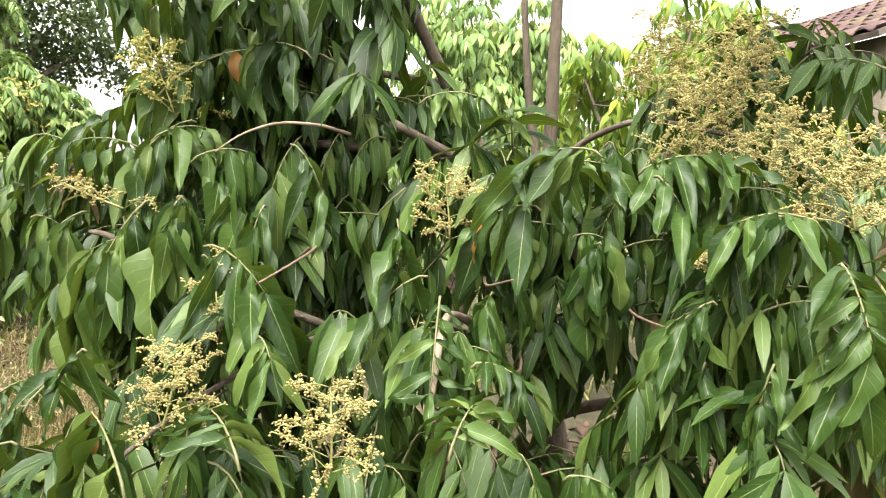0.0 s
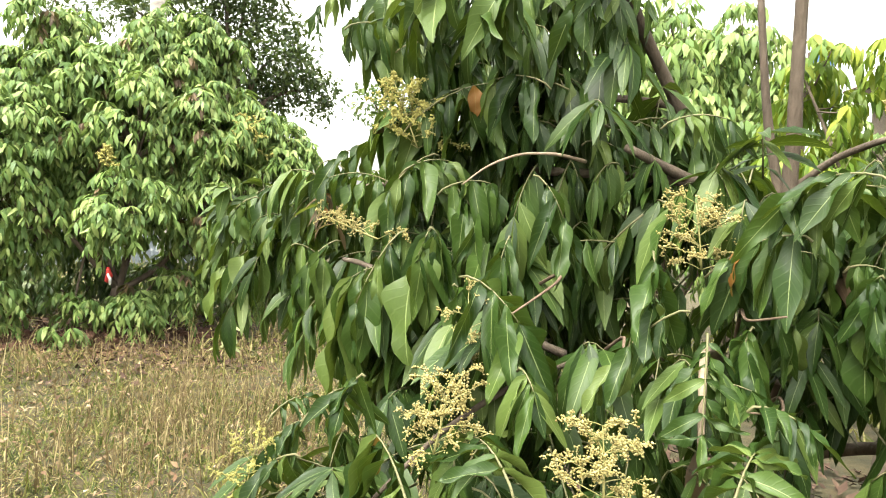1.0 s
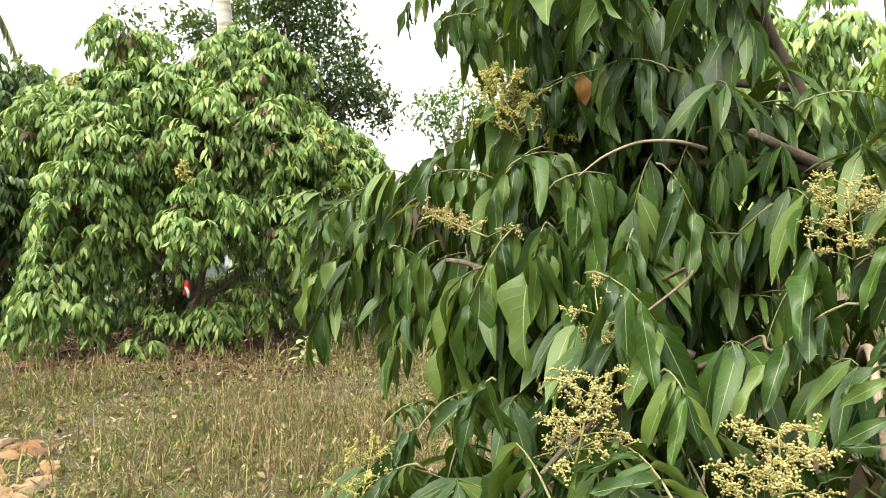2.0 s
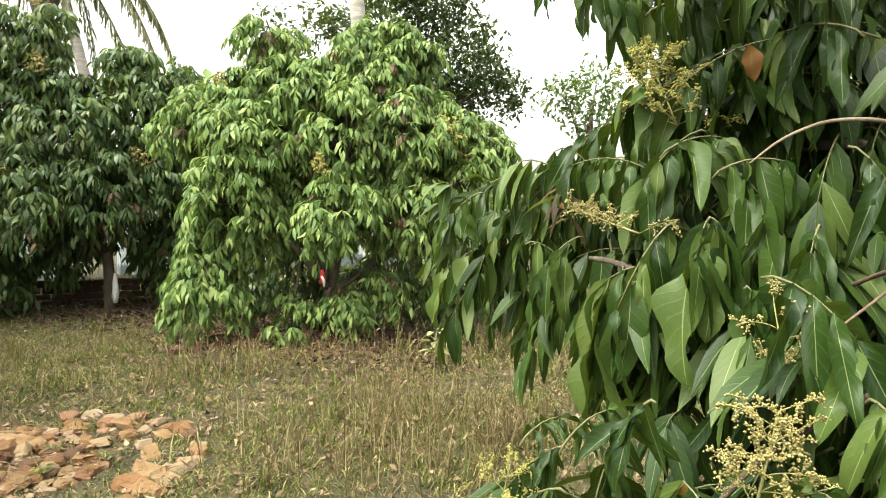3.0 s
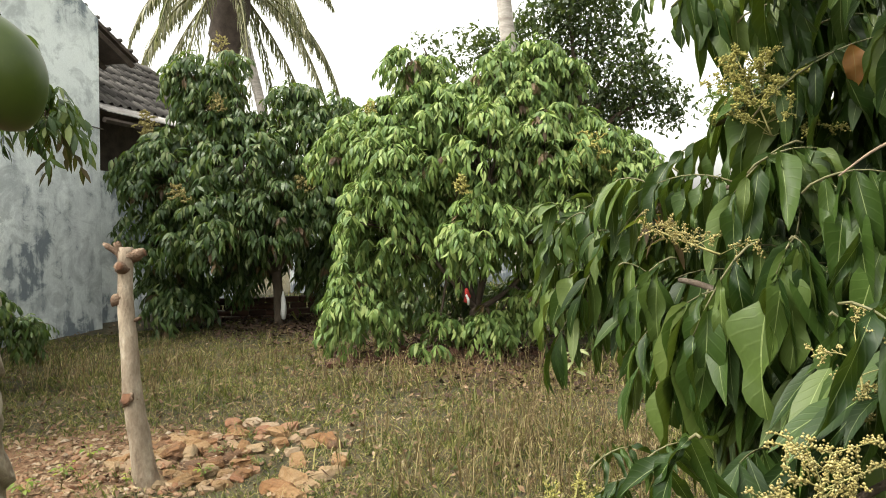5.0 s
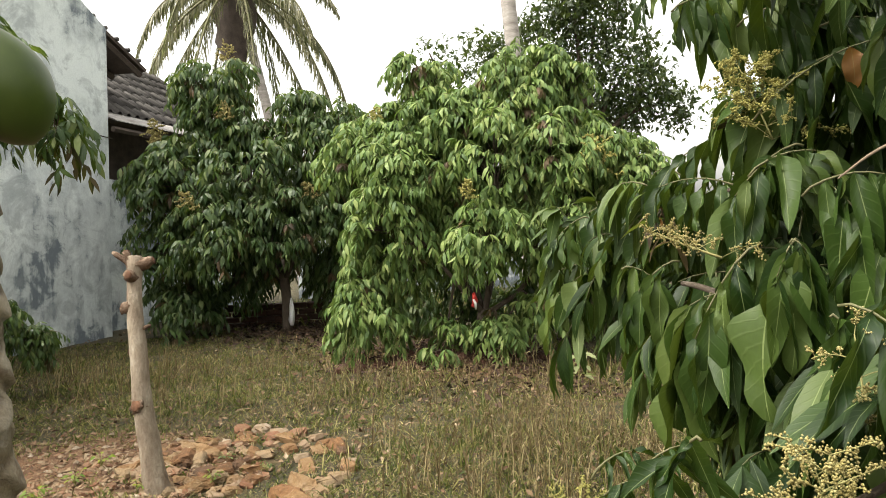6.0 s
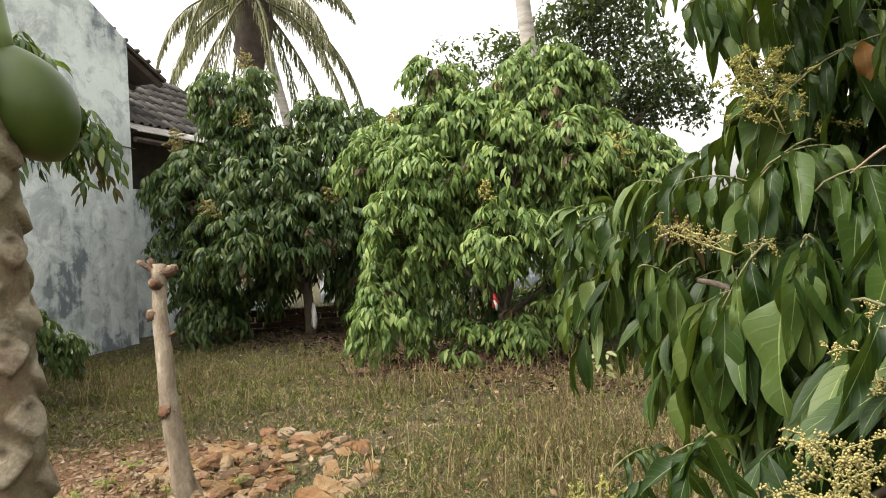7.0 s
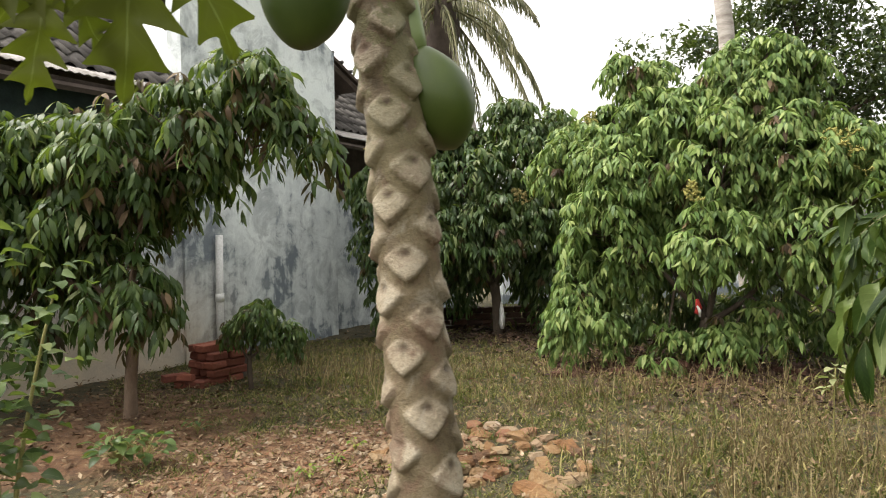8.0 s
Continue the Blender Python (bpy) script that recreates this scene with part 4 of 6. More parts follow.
def coconut_palm(label, base, top, r, fronds=0, length=2.3):
    base, top = np.asarray(base, float), np.asarray(top, float)
    palm = thing("coconut_palm", label, "palm tree", tuple(base), "coconut palms")
    n = 70
    t = np.linspace(0, 1, n)
    pts = base + (top - base) * t[:, None] + np.outer(np.sin(t * 3.1) * 0.12, [1, 0.4, 0])
    rad = r * (1.05 - 0.4 * t) * (1 + 0.05 * (np.arange(n) % 2))
    tb = Build()
    tube(tb, pts, rad * (0.62 if fronds else 1.0), 14, 0.015)
    part("trunk", tb.mesh("trunk", BARK_PALM), palm)
    if fronds:
        sh = Build()
        tube(sh, [top - UP * 2.8, top - UP * 2.0, top - UP * 1.5, top - UP * 1.1, top - UP * 0.6, top + UP * 0.05, top + UP * 0.3], [r * 0.6, r * 0.7, r * 1.1, r * 1.7, r * 1.9, r * 1.6, 0.06], 14, 0.14)
        part("crownshaft", sh.mesh("crownshaft", TIMBER), palm, "fibrous brown leaf bases")
        for i in range(fronds):
            b, sp = Build(), Build()
            el = 1.0 - 1.7 * (i / fronds) + rng.uniform(-0.15, 0.15)
            frond(b, sp, top, i * 2.4 + 0.5, el, length * rng.uniform(0.8, 1.1), 0.5 + 2.6 * (i / fronds))
            f = part("frond", sp.mesh("frond_rib", RACHIS), palm)
            part("leaflet_fringe", b.mesh("leaflet_fringe", PALM_LEAF), f, "", "stuff")
        for i in range(7):
            nb = Build()
            a = i * 0.9
            c = top + np.array([math.cos(a) * 0.26, math.sin(a) * 0.26, -0.25 - 0.08 * (i % 3)])
            tube(nb, [c + UP * 0.1, c + UP * 0.06, c, c - UP * 0.06, c - UP * 0.1], [0.01, 0.07, 0.09, 0.07, 0.01], 8)
            part("coconut", nb.mesh("coconut", CUT), palm)


coconut_palm("coconut palm with drooping grey-green fronds behind the house", (-13.4, 8.3, 0), (-14.0, 7.05, 6.55), 0.2, 26, 3.1)
coconut_palm("bare grey coconut palm trunk rising above the trees", (-8.15, 9.75, 0), (-8.85, 9.1, 9.5), 0.15)

# ---- the house with the red-tiled roof ----
def red_house():
    h = thing("tiled_house", "low house with mossy red-brown tiled roof", "house", (3.5, 9.5, 0))
    o = np.array([1.95, 11.2, 3.45])
    al = unit(np.array([0.82, -2.01, 0.0]))
    sl = unit(np.array([2.22, 0.91, 1.2]))
    part("roof_deck", one(lambda b: slab(b, [o, o + al * 4.35, o + al * 4.35 + sl * 2.8, o + sl * 2.8], 0.06), "roof_deck", TIMBER), h)
    tiled_roof(h, TILE_RED, o + al * 0.02, al, sl, 20, 9, 0.215, 0.31)
    wb = o + sl * 0.35
    part("wall", one(lambda b: slab(b, [np.array([*(wb + al * 0.2)[:2], -0.2]), np.array([*(wb + al * 4.2)[:2], -0.2]), wb + al * 4.2 - UP * 0.12, wb + al * 0.2 - UP * 0.12], 0.22), "wall", MUD), h)
    end = wb + al * 0.2
    bk = end + sl * 2.4
    part("gable_end", one(lambda b: slab(b, [np.array([*bk[:2], -0.2]), np.array([*end[:2], -0.2]), end - UP * 0.12, bk - UP * 0.12], 0.2), "gable_end", MUD), h)


red_house()


def blue_sheet():
    t = thing("blue_tarpaulin", "blue tarpaulin sheet hung between trees", "tarpaulin", (1.3, 7.6, 3.2))
    b = Build()
    x, z = np.meshgrid(np.linspace(0, 0.22, 14), np.linspace(0, 0.26, 8), indexing="ij")
    y = 0.04 * np.sin(x * 15) + 0.03 * np.sin(z * 9 + x * 5)
    v = np.stack([1.0 + x, 7.6 + y, 2.95 + z], -1).reshape(-1, 3)
    f = [[i * 8 + j, (i + 1) * 8 + j, (i + 1) * 8 + j + 1, i * 8 + j + 1] for i in range(13) for j in range(7)]
    b.add(v, f)
    part("sheet", b.mesh("sheet", BLUE), t)
    for px in (1.0,):
        part("pole", one(lambda b: tube(b, [(px, 7.62, -0.1), (px, 7.62, 1.7), (px, 7.62, 3.22)], 0.018, 7), "pole", BARK), t)


blue_sheet()

# ---- the near flowering tree ----
longan = thing("longan_tree", "flowering fruit tree with long drooping glossy green leaves", "tree", (0.36, 2.75, 0.0))


def limb(name, pts, r0, r1, mat=BARK, wob=0.05):
    pts = np.asarray(pts, float)
    t = np.linspace(0, 1, len(pts))
    n = 4 * len(pts)
    q = np.stack([np.interp(np.linspace(0, 1, n), t, pts[:, i]) for i in range(3)], -1)
    for _ in range(3):
        q[1:-1] = (q[:-2] + q[1:-1] * 2 + q[2:]) / 4
    b = Build()
    tube(b, q, np.linspace(r0, r1, n), 10, wob)
    part(name, b.mesh(name, mat), longan)


limb("trunk", [(0.44, 2.80, -0.1), (0.42, 2.74, 0.44), (0.32, 2.69, 0.9), (0.27, 2.62, 1.25), (0.28, 2.6, 1.5)], 0.062, 0.042)
limb("limb", [(0.28, 2.6, 1.48), (0.28, 2.59, 1.75), (0.27, 2.55, 2.0), (0.25, 2.45, 2.7)], 0.026, 0.017)
limb("limb", [(0.27, 2.61, 1.5), (0.2, 2.6, 1.8), (0.17, 2.6, 2.05), (0.12, 2.6, 2.5)], 0.017, 0.01)
limb("limb", [(0.29, 2.62, 1.3), (0.1, 2.56, 1.55), (-0.08, 2.48, 1.84), (-0.22, 2.3, 2.09), (-0.35, 2.2, 2.4)], 0.03, 0.014)
limb("limb", [(0.29, 2.62, 1.35), (0.14, 2.42, 1.54), (-0.02, 2.22, 1.58), (-0.2, 2.1, 1.66)], 0.026, 0.012)
limb("limb", [(-0.3, 2.03, 1.61), (-0.36, 1.93, 1.62), (-0.44, 1.84, 1.61), (-0.51, 1.78, 1.57), (-0.56, 1.75, 1.52)], 0.0055, 0.0018, BARK_PALE)
limb("limb", [(-0.02, 2.22, 1.58), (-0.5, 2.2, 1.6), (-0.9, 2.25, 1.55), (-1.35, 2.42, 1.5)], 0.016, 0.007)
limb("limb", [(-0.08, 2.48, 1.84), (-0.4, 2.3, 1.85), (-0.75, 2.1, 1.75), (-0.95, 2.05, 1.68)], 0.014, 0.006)
limb("limb", [(0.3, 2.6, 1.6), (0.39, 2.52, 1.69), (0.52, 2.27, 1.74), (0.72, 2.0, 1.66)], 0.013, 0.007, BARK)
limb("limb", [(0.32, 2.66, 0.95), (0.1, 2.3, 1.05), (-0.3, 1.9, 1.1), (-0.5, 1.55, 0.98), (-0.55, 1.25, 0.9)], 0.014, 0.004)
limb("limb", [(0.1, 2.3, 1.05), (0.05, 1.9, 1.15), (0.02, 1.6, 1.2), (0.02, 1.4, 1.05)], 0.014, 0.006, BARK_PALE)
limb("limb", [(0.36, 2.7, 0.7), (0.55, 2.4, 0.85), (0.7, 2.0, 0.95), (0.65, 1.6, 1.05)], 0.024, 0.008)
limb("limb", [(-0.3, 1.9, 1.1), (-0.6, 1.85, 1.2), (-0.85, 1.82, 1.3), (-0.95, 1.9, 1.3)], 0.012, 0.006)
limb("limb", [(0.38, 2.72, 0.55), (0.55, 2.55, 0.5), (0.75, 2.5, 0.52), (0.95, 2.4, 0.45)], 0.016, 0.008, BARK_PALE)

for q in ((-0.15, 1.75, 1.15), (0.1, 1.7, 1.25), (-0.3, 1.7, 1.3), (0.2, 1.75, 1.05), (-0.5, 1.75, 1.2), (0.45, 1.8, 1.2)):
    limb("twig", [(q[0] + rng.uniform(-0.2, 0.2), q[1] + 0.35, q[2] - 0.1), (q[0], q[1] + 0.1, q[2] + 0.03), q, (q[0] + rng.uniform(-0.15, 0.15), q[1] - 0.16, q[2] + rng.uniform(-0.08, 0.12))], 0.0055, 0.002, BARK_BROWN)

LEAFLET = []
for i in range(10):
    b = Build()
    leaf_array(b, [[0, 0, 0]], [[1, 0, 0]], [[0, 0, 1]], 1.0, 1.0, 0.12 + 0.085 * i, 0.12 + 0.06 * (i % 4), 14, 0.03 + 0.02 * (i % 3), 0.42 + 0.04 * (i % 3), [0.17 * ((i % 5) - 2)])
    LEAFLET.append(b.mesh("leaflet", LEAF_NEAR))
    if i == 4:
        RUSTY = b.mesh("leaflet", LEAF_RUST)


def spray(tree, p0, p1, pairs, leaf, hang=None, arch=0.22):
    """A near pinnate leaf between two places, every leaflet an object on one of ten blades."""
    p0, p1 = np.asarray(p0, float), np.asarray(p1, float)
    span = np.linalg.norm(p1 - p0)
    hang = rng.uniform(0.4, 1.4) if hang is None else hang * rng.uniform(0.75, 1.05)
    mid = (p0 + p1) / 2 + UP * span * arch
    path = bezier(p0, mid, p1, pairs + 2)
    b = Build()
    back = path[0] + (path[0] - path[1]) * 0.6 - UP * 0.01
    tube(b, np.concatenate([[back], path]), np.linspace(0.003, 0.0012, len(path) + 1), 6)
    stalk = part("compound_leaf", b.mesh("leaf_stalk", RACHIS), tree)
    tang = unit(np.gradient(path, axis=0))
    for i in range(1, len(path)):
        d, s, u = axes(tang[i], (0.02, 0.03, 1.0))
        for sg in ((-1, 1) if i < len(path) - 1 else (-1, 1, 0)):
            q = rng.uniform(0.75, 1.25, 3)
            dd = unit(d * (0.3 + 0.5 * (sg == 0)) + s * sg * max(0.2, 0.8 - 0.34 * hang) * q[0] - UP * hang * q[1] + rng.normal(0, 0.2, 3))
            nn = UP * 0.4 + s * sg * 0.45 + d * 0.3 - np.array([0.1, 0.75, 0]) * 0.5 + rng.normal(0, 0.22, 3)
            ss = unit(np.cross(nn, dd))
            nn = np.cross(dd, ss)
            ln = leaf * rng.uniform(0.62, 1.2) * (0.8 + 0.3 * math.sin(math.pi * i / len(path)))
            wd = ln * rng.uniform(0.18, 0.245)
            old = rng.uniform() < 0.006
            ln = ln * 0.5 if old else ln
            o = new("leaflet", RUSTY if old else LEAFLET[int(rng.integers(0, 10))])
            o.parent = stalk
            m = Matrix.Identity(4)
            for r in range(3):
                m[r][0], m[r][1], m[r][2], m[r][3] = dd[r] * ln, ss[r] * wd, nn[r] * ln, path[i][r]
            o.matrix_basis = m


spray(longan, (-0.4, 2.07, 1.83), (-0.82, 2.02, 1.74), 6, 0.221, 1.0)
spray(longan, (-0.91, 2.1, 1.67), (-1.14, 2.11, 1.57), 5, 0.17)
spray(longan, (-0.7, 1.92, 1.61), (-0.79, 1.83, 1.5), 4, 0.205)
spray(longan, (-0.62, 1.85, 1.52), (-0.51, 1.83, 1.39), 4, 0.211)
spray(longan, (-0.63, 1.74, 1.41), (-0.64, 1.68, 1.34), 3, 0.261)
spray(longan, (-0.83, 1.8, 1.29), (-0.82, 1.72, 1.17), 4, 0.24, 1.3)
spray(longan, (-1.36, 2.44, 1.55), (-1.64, 2.32, 1.42), 6, 0.218, 1.0)
spray(longan, (-1.33, 2.34, 1.34), (-1.62, 2.27, 1.21), 5, 0.212, 1.0)
spray(longan, (-1.14, 2.22, 1.52), (-1.36, 2.22, 1.41), 5, 0.196, 1.0)
spray(longan, (-0.43, 1.74, 1.4), (-0.44, 1.69, 1.32), 3, 0.223)
spray(longan, (-0.48, 1.57, 1.31), (-0.35, 1.54, 1.22), 3, 0.23)
spray(longan, (-0.09, 1.59, 1.39), (-0.08, 1.58, 1.29), 3, 0.147)
spray(longan, (-0.03, 1.53, 1.28), (-0.18, 1.55, 1.11), 4, 0.131)
spray(longan, (0.02, 1.46, 1.25), (0.02, 1.39, 1.08), 6, 0.097, 0.3)
spray(longan, (0.2, 1.67, 1.44), (0.06, 1.74, 1.38), 6, 0.188, 1.0)
spray(longan, (0.31, 1.6, 1.56), (0.17, 1.68, 1.53), 5, 0.182)
spray(longan, (-0.44, 1.17, 0.95), (-0.53, 1.23, 1.04), 4, 0.17)
spray(longan, (-0.28, 1.23, 0.99), (-0.38, 1.34, 1.03), 4, 0.127)
spray(longan, (-0.61, 1.33, 1.12), (-0.66, 1.34, 1.05), 3, 0.139)
spray(longan, (-0.32, 1.43, 1.15), (-0.28, 1.38, 1.12), 3, 0.147)
spray(longan, (0.07, 1.27, 1.02), (0.1, 1.33, 1.08), 5, 0.102, 0.4)
spray(longan, (0.1, 1.4, 1.14), (0.18, 1.39, 1.12), 4, 0.096, 0.5)
spray(longan, (-0.7, 1.86, 2.12), (-0.85, 1.9, 2.06), 5, 0.16, 1.05)
spray(longan, (-0.6, 1.79, 2.07), (-0.72, 1.78, 1.99), 5, 0.236)
spray(longan, (-0.42, 1.79, 2.07), (-0.54, 1.79, 1.98), 5, 0.214)
spray(longan, (-0.24, 1.82, 2.06), (-0.33, 1.88, 2.0), 4, 0.167)
spray(longan, (-0.32, 2.16, 1.68), (-0.24, 2.17, 1.67), 3, 0.149)
spray(longan, (-0.18, 2.26, 1.76), (-0.01, 2.32, 1.73), 5, 0.188)
spray(longan, (-0.83, 1.51, 0.95), (-0.91, 1.5, 0.89), 5, 0.11, 0.95)
spray(longan, (-0.79, 1.4, 0.91), (-0.9, 1.4, 0.83), 4, 0.1, 0.95)
spray(longan, (-0.38, 1.8, 1.55), (-0.31, 1.79, 1.45), 2, 0.17)
spray(longan, (0.46, 1.84, 1.55), (0.62, 1.74, 1.57), 7, 0.175)
spray(longan, (0.48, 1.78, 1.53), (0.56, 1.72, 1.39), 5, 0.158)
spray(longan, (0.7, 1.46, 1.44), (0.56, 1.45, 1.43), 7, 0.144, 1.0)
spray(longan, (0.7, 1.35, 1.37), (0.72, 1.27, 1.25), 6, 0.152)
spray(longan, (0.53, 1.46, 1.28), (0.46, 1.47, 1.21), 5, 0.142)
spray(longan, (0.64, 1.74, 1.51), (0.79, 1.69, 1.47), 5, 0.151)
spray(longan, (0.35, 1.71, 1.37), (0.33, 1.71, 1.34), 3, 0.213)
spray(longan, (0.63, 1.41, 1.18), (0.6, 1.4, 1.06), 5, 0.16)
spray(longan, (0.69, 1.4, 1.27), (0.73, 1.32, 1.21), 5, 0.167)
spray(longan, (0.42, 1.9, 1.48), (0.37, 1.86, 1.38), 5, 0.156)
spray(longan, (0.55, 1.54, 1.15), (0.53, 1.53, 1.06), 5, 0.152)
spray(longan, (0.12, 1.72, 1.24), (0.1, 1.71, 1.18), 3, 0.156)
spray(longan, (0.3, 1.53, 0.9), (0.38, 1.51, 0.89), 3, 0.147)
spray(longan, (0.19, 1.82, 1.52), (0.39, 1.85, 1.55), 5, 0.169)
spray(longan, (0.89, 2.14, 1.86), (0.8, 2.17, 1.85), 5, 0.176)
spray(longan, (1.01, 1.87, 1.82), (0.85, 1.94, 1.84), 5, 0.16)
spray(longan, (-0.88, 2.15, 2.2), (-1.11, 2.2, 2.08), 5, 0.19, 1.3)
spray(longan, (-0.95, 2.25, 2.26), (-1.25, 2.22, 2.13), 5, 0.12, 1.2)
spray(longan, (-0.75, 2.3, 2.14), (-1.0, 2.32, 1.98), 5, 0.19, 1.3)
spray(longan, (-0.8, 2.35, 2.05), (-0.93, 2.42, 1.92), 5, 0.17, 1.2)
spray(longan, (-0.72, 2.05, 2.2), (-0.92, 2.12, 2.08), 5, 0.2, 1.2)
spray(longan, (-0.71, 1.72, 1.39), (-0.79, 1.66, 1.21), 3, 0.2, 1.4)
spray(longan, (-0.75, 1.75, 1.3), (-0.83, 1.71, 1.27), 2, 0.22, 1.6)
spray(longan, (-0.62, 1.7, 1.41), (-0.6, 1.71, 1.39), 2, 0.21, 1.8)
spray(longan, (-0.54, 1.67, 1.28), (-0.52, 1.68, 1.25), 2, 0.22, 1.8)
spray(longan, (-1.16, 1.98, 1.33), (-1.09, 2.02, 1.29), 3, 0.19, 1.8)
spray(longan, (-1.01, 1.96, 1.35), (-1.09, 1.9, 1.25), 3, 0.19, 1.6)
spray(longan, (-0.84, 1.8, 1.19), (-0.76, 1.84, 1.17), 3, 0.2, 1.5)
spray(longan, (-0.53, 1.79, 1.36), (-0.6, 1.76, 1.33), 3, 0.2, 1.6)
spray(longan, (-0.53, 1.72, 1.19), (-0.48, 1.72, 1.14), 2, 0.2, 1.5)
spray(longan, (-0.92, 1.51, 0.95), (-0.87, 1.56, 0.99), 3, 0.085, 0.5)
spray(longan, (-0.83, 1.51, 0.96), (-0.77, 1.57, 1.02), 3, 0.1, 0.6)
spray(longan, (-1.01, 1.98, 1.99), (-0.9, 2.04, 1.99), 4, 0.2, 1.8)
spray(longan, (-0.86, 2.02, 1.93), (-0.72, 2.07, 1.94), 5, 0.2, 1.8)
spray(longan, (-0.7, 2.04, 1.88), (-0.59, 2.08, 1.88), 4, 0.2, 1.8)
spray(longan, (-0.78, 1.94, 1.7), (-0.55, 2.0, 1.82), 6, 0.17, 1.5)
spray(longan, (-0.84, 1.93, 1.53), (-0.99, 1.86, 1.53), 5, 0.14, 1.2)
spray(longan, (-0.63, 1.81, 1.51), (-0.51, 1.84, 1.53), 4, 0.18, 1.5)
spray(longan, (-0.76, 1.86, 1.56), (-0.65, 1.9, 1.59), 4, 0.17, 1.2)
spray(longan, (-0.09, 1.97, 1.71), (0.05, 1.97, 1.72), 4, 0.13, 1.4)
spray(longan, (0.05, 1.84, 1.37), (0.19, 1.82, 1.38), 6, 0.18, 1.6)
spray(longan, (0.12, 1.82, 1.25), (0.21, 1.81, 1.24), 4, 0.13, 1.5)
spray(longan, (0.3, 1.76, 1.38), (0.36, 1.74, 1.38), 3, 0.2, 1.6)
spray(longan, (0.04, 1.87, 1.35), (0.26, 1.87, 1.4), 6, 0.16, 1.6)
spray(longan, (0.58, 1.56, 1.42), (0.72, 1.5, 1.44), 7, 0.15, 1.6)
spray(longan, (0.56, 1.61, 1.25), (0.47, 1.62, 1.18), 4, 0.17, 1.3)
spray(longan, (0.63, 1.53, 1.25), (0.75, 1.48, 1.29), 5, 0.19, 1.5)
spray(longan, (0.76, 1.42, 1.24), (0.8, 1.39, 1.2), 4, 0.18, 1.5)
spray(longan, (0.51, 1.83, 1.56), (0.69, 1.78, 1.56), 6, 0.14, 1.5)
spray(longan, (0.28, 1.91, 1.56), (0.18, 1.92, 1.51), 4, 0.16, 1.4)
spray(longan, (0.4, 1.85, 1.34), (0.55, 1.82, 1.38), 5, 0.17, 1.5)
spray(longan, (0.63, 1.51, 1.11), (0.73, 1.47, 1.14), 4, 0.17, 1.5)
spray(longan, (-0.4, 1.91, 1.8), (-0.53, 1.9, 1.81), 4, 0.18, 1.6)
spray(longan, (-1.43, 2.16, 1.47), (-1.52, 2.11, 1.38), 4, 0.17, 1.4)
spray(longan, (-1.25, 2.14, 1.44), (-1.17, 2.18, 1.51), 4, 0.17, 1.5)
panicle(longan, (-0.45, 1.32, 0.99), 0.15)
panicle(longan, (-0.13, 1.27, 0.96), 0.15)
panicle(longan, (-0.77, 1.97, 1.63), 0.2, (-0.5, 0.1, 0.8), mat=FLOWER_GREEN, r=0.003)
panicle(longan, (-0.78, 1.75, 1.37), 0.16, (-1.0, 0.1, 0.25), arms=9)
panicle(longan, (0.01, 1.79, 1.35), 0.16)
panicle(longan, (-0.95, 1.45, 0.74), 0.16, mat=FLOWER_GREEN, arms=15)
panicle(longan, (0.58, 1.9, 1.58), 0.2, arms=36)
panicle(longan, (0.66, 1.88, 1.72), 0.19, arms=34)
panicle(longan, (0.8, 1.52, 1.43), 0.19, arms=36)
panicle(longan, (0.72, 1.77, 1.52), 0.17, arms=30)
panicle(longan, (-0.45, 1.55, 1.13), 0.14, arms=7)
panicle(longan, (0.56, 1.56, 1.33), 0.07)
panicle(longan, (0.52, 2.05, 1.74), 0.2, arms=32)

# lobes at z 2.5 and above are out of view, added to cast shade
FRONT_MASS = (
    (-0.55, 2.34, 1.64, 0.4), (-0.71, 2.18, 1.27, 0.36), (-1.01, 2.23, 1.34, 0.27), (0.03, 2.19, 1.41, 0.3), (-1.51, 2.47, 1.3, 0.2), (-0.68, 1.9, 1.04, 0.2),
    (-0.38, 1.75, 0.99, 0.25), (-0.08, 1.79, 1.02, 0.22), (-0.5, 1.5, 0.85, 0.18), (0.61, 2.07, 1.37, 0.3), (0.8, 1.79, 1.25, 0.33), (0.72, 1.67, 1.02, 0.28),
    (-0.55, 2.25, 2.22, 0.28), (-0.5, 2.25, 2.12, 0.22), (0.87, 2.37, 1.82, 0.3), (-0.74, 1.52, 0.75, 0.12), (0.75, 1.75, 2.5, 0.33),
)
BACK_MASS = (
    (0.2, 2.8, 2.95, 0.45), (0.8, 2.5, 2.8, 0.42), (-0.35, 2.2, 1.2, 0.3), (0.4, 2.1, 1.15, 0.25), (-0.68, 2.22, 1.92, 0.19), (-0.74, 2.45, 1.76, 0.21),
    (1.0, 2.1, 2.9, 0.5), (0.85, 1.9, 0.9, 0.28), (0.15, 1.8, 0.75, 0.25), (-0.15, 1.7, 0.7, 0.22), (0.55, 1.85, 0.8, 0.22), (-0.37, 2.23, 1.73, 0.16),
    (-0.2, 2.35, 1.57, 0.2), (0.39, 2.21, 1.52, 0.18), (-0.88, 2.29, 1.25, 0.25), (-0.66, 2.27, 1.35, 0.25), (-0.93, 2.5, 1.55, 0.22),
)
INNER = [(np.array(q[:3]), q[3]) for q in FRONT_MASS + BACK_MASS]


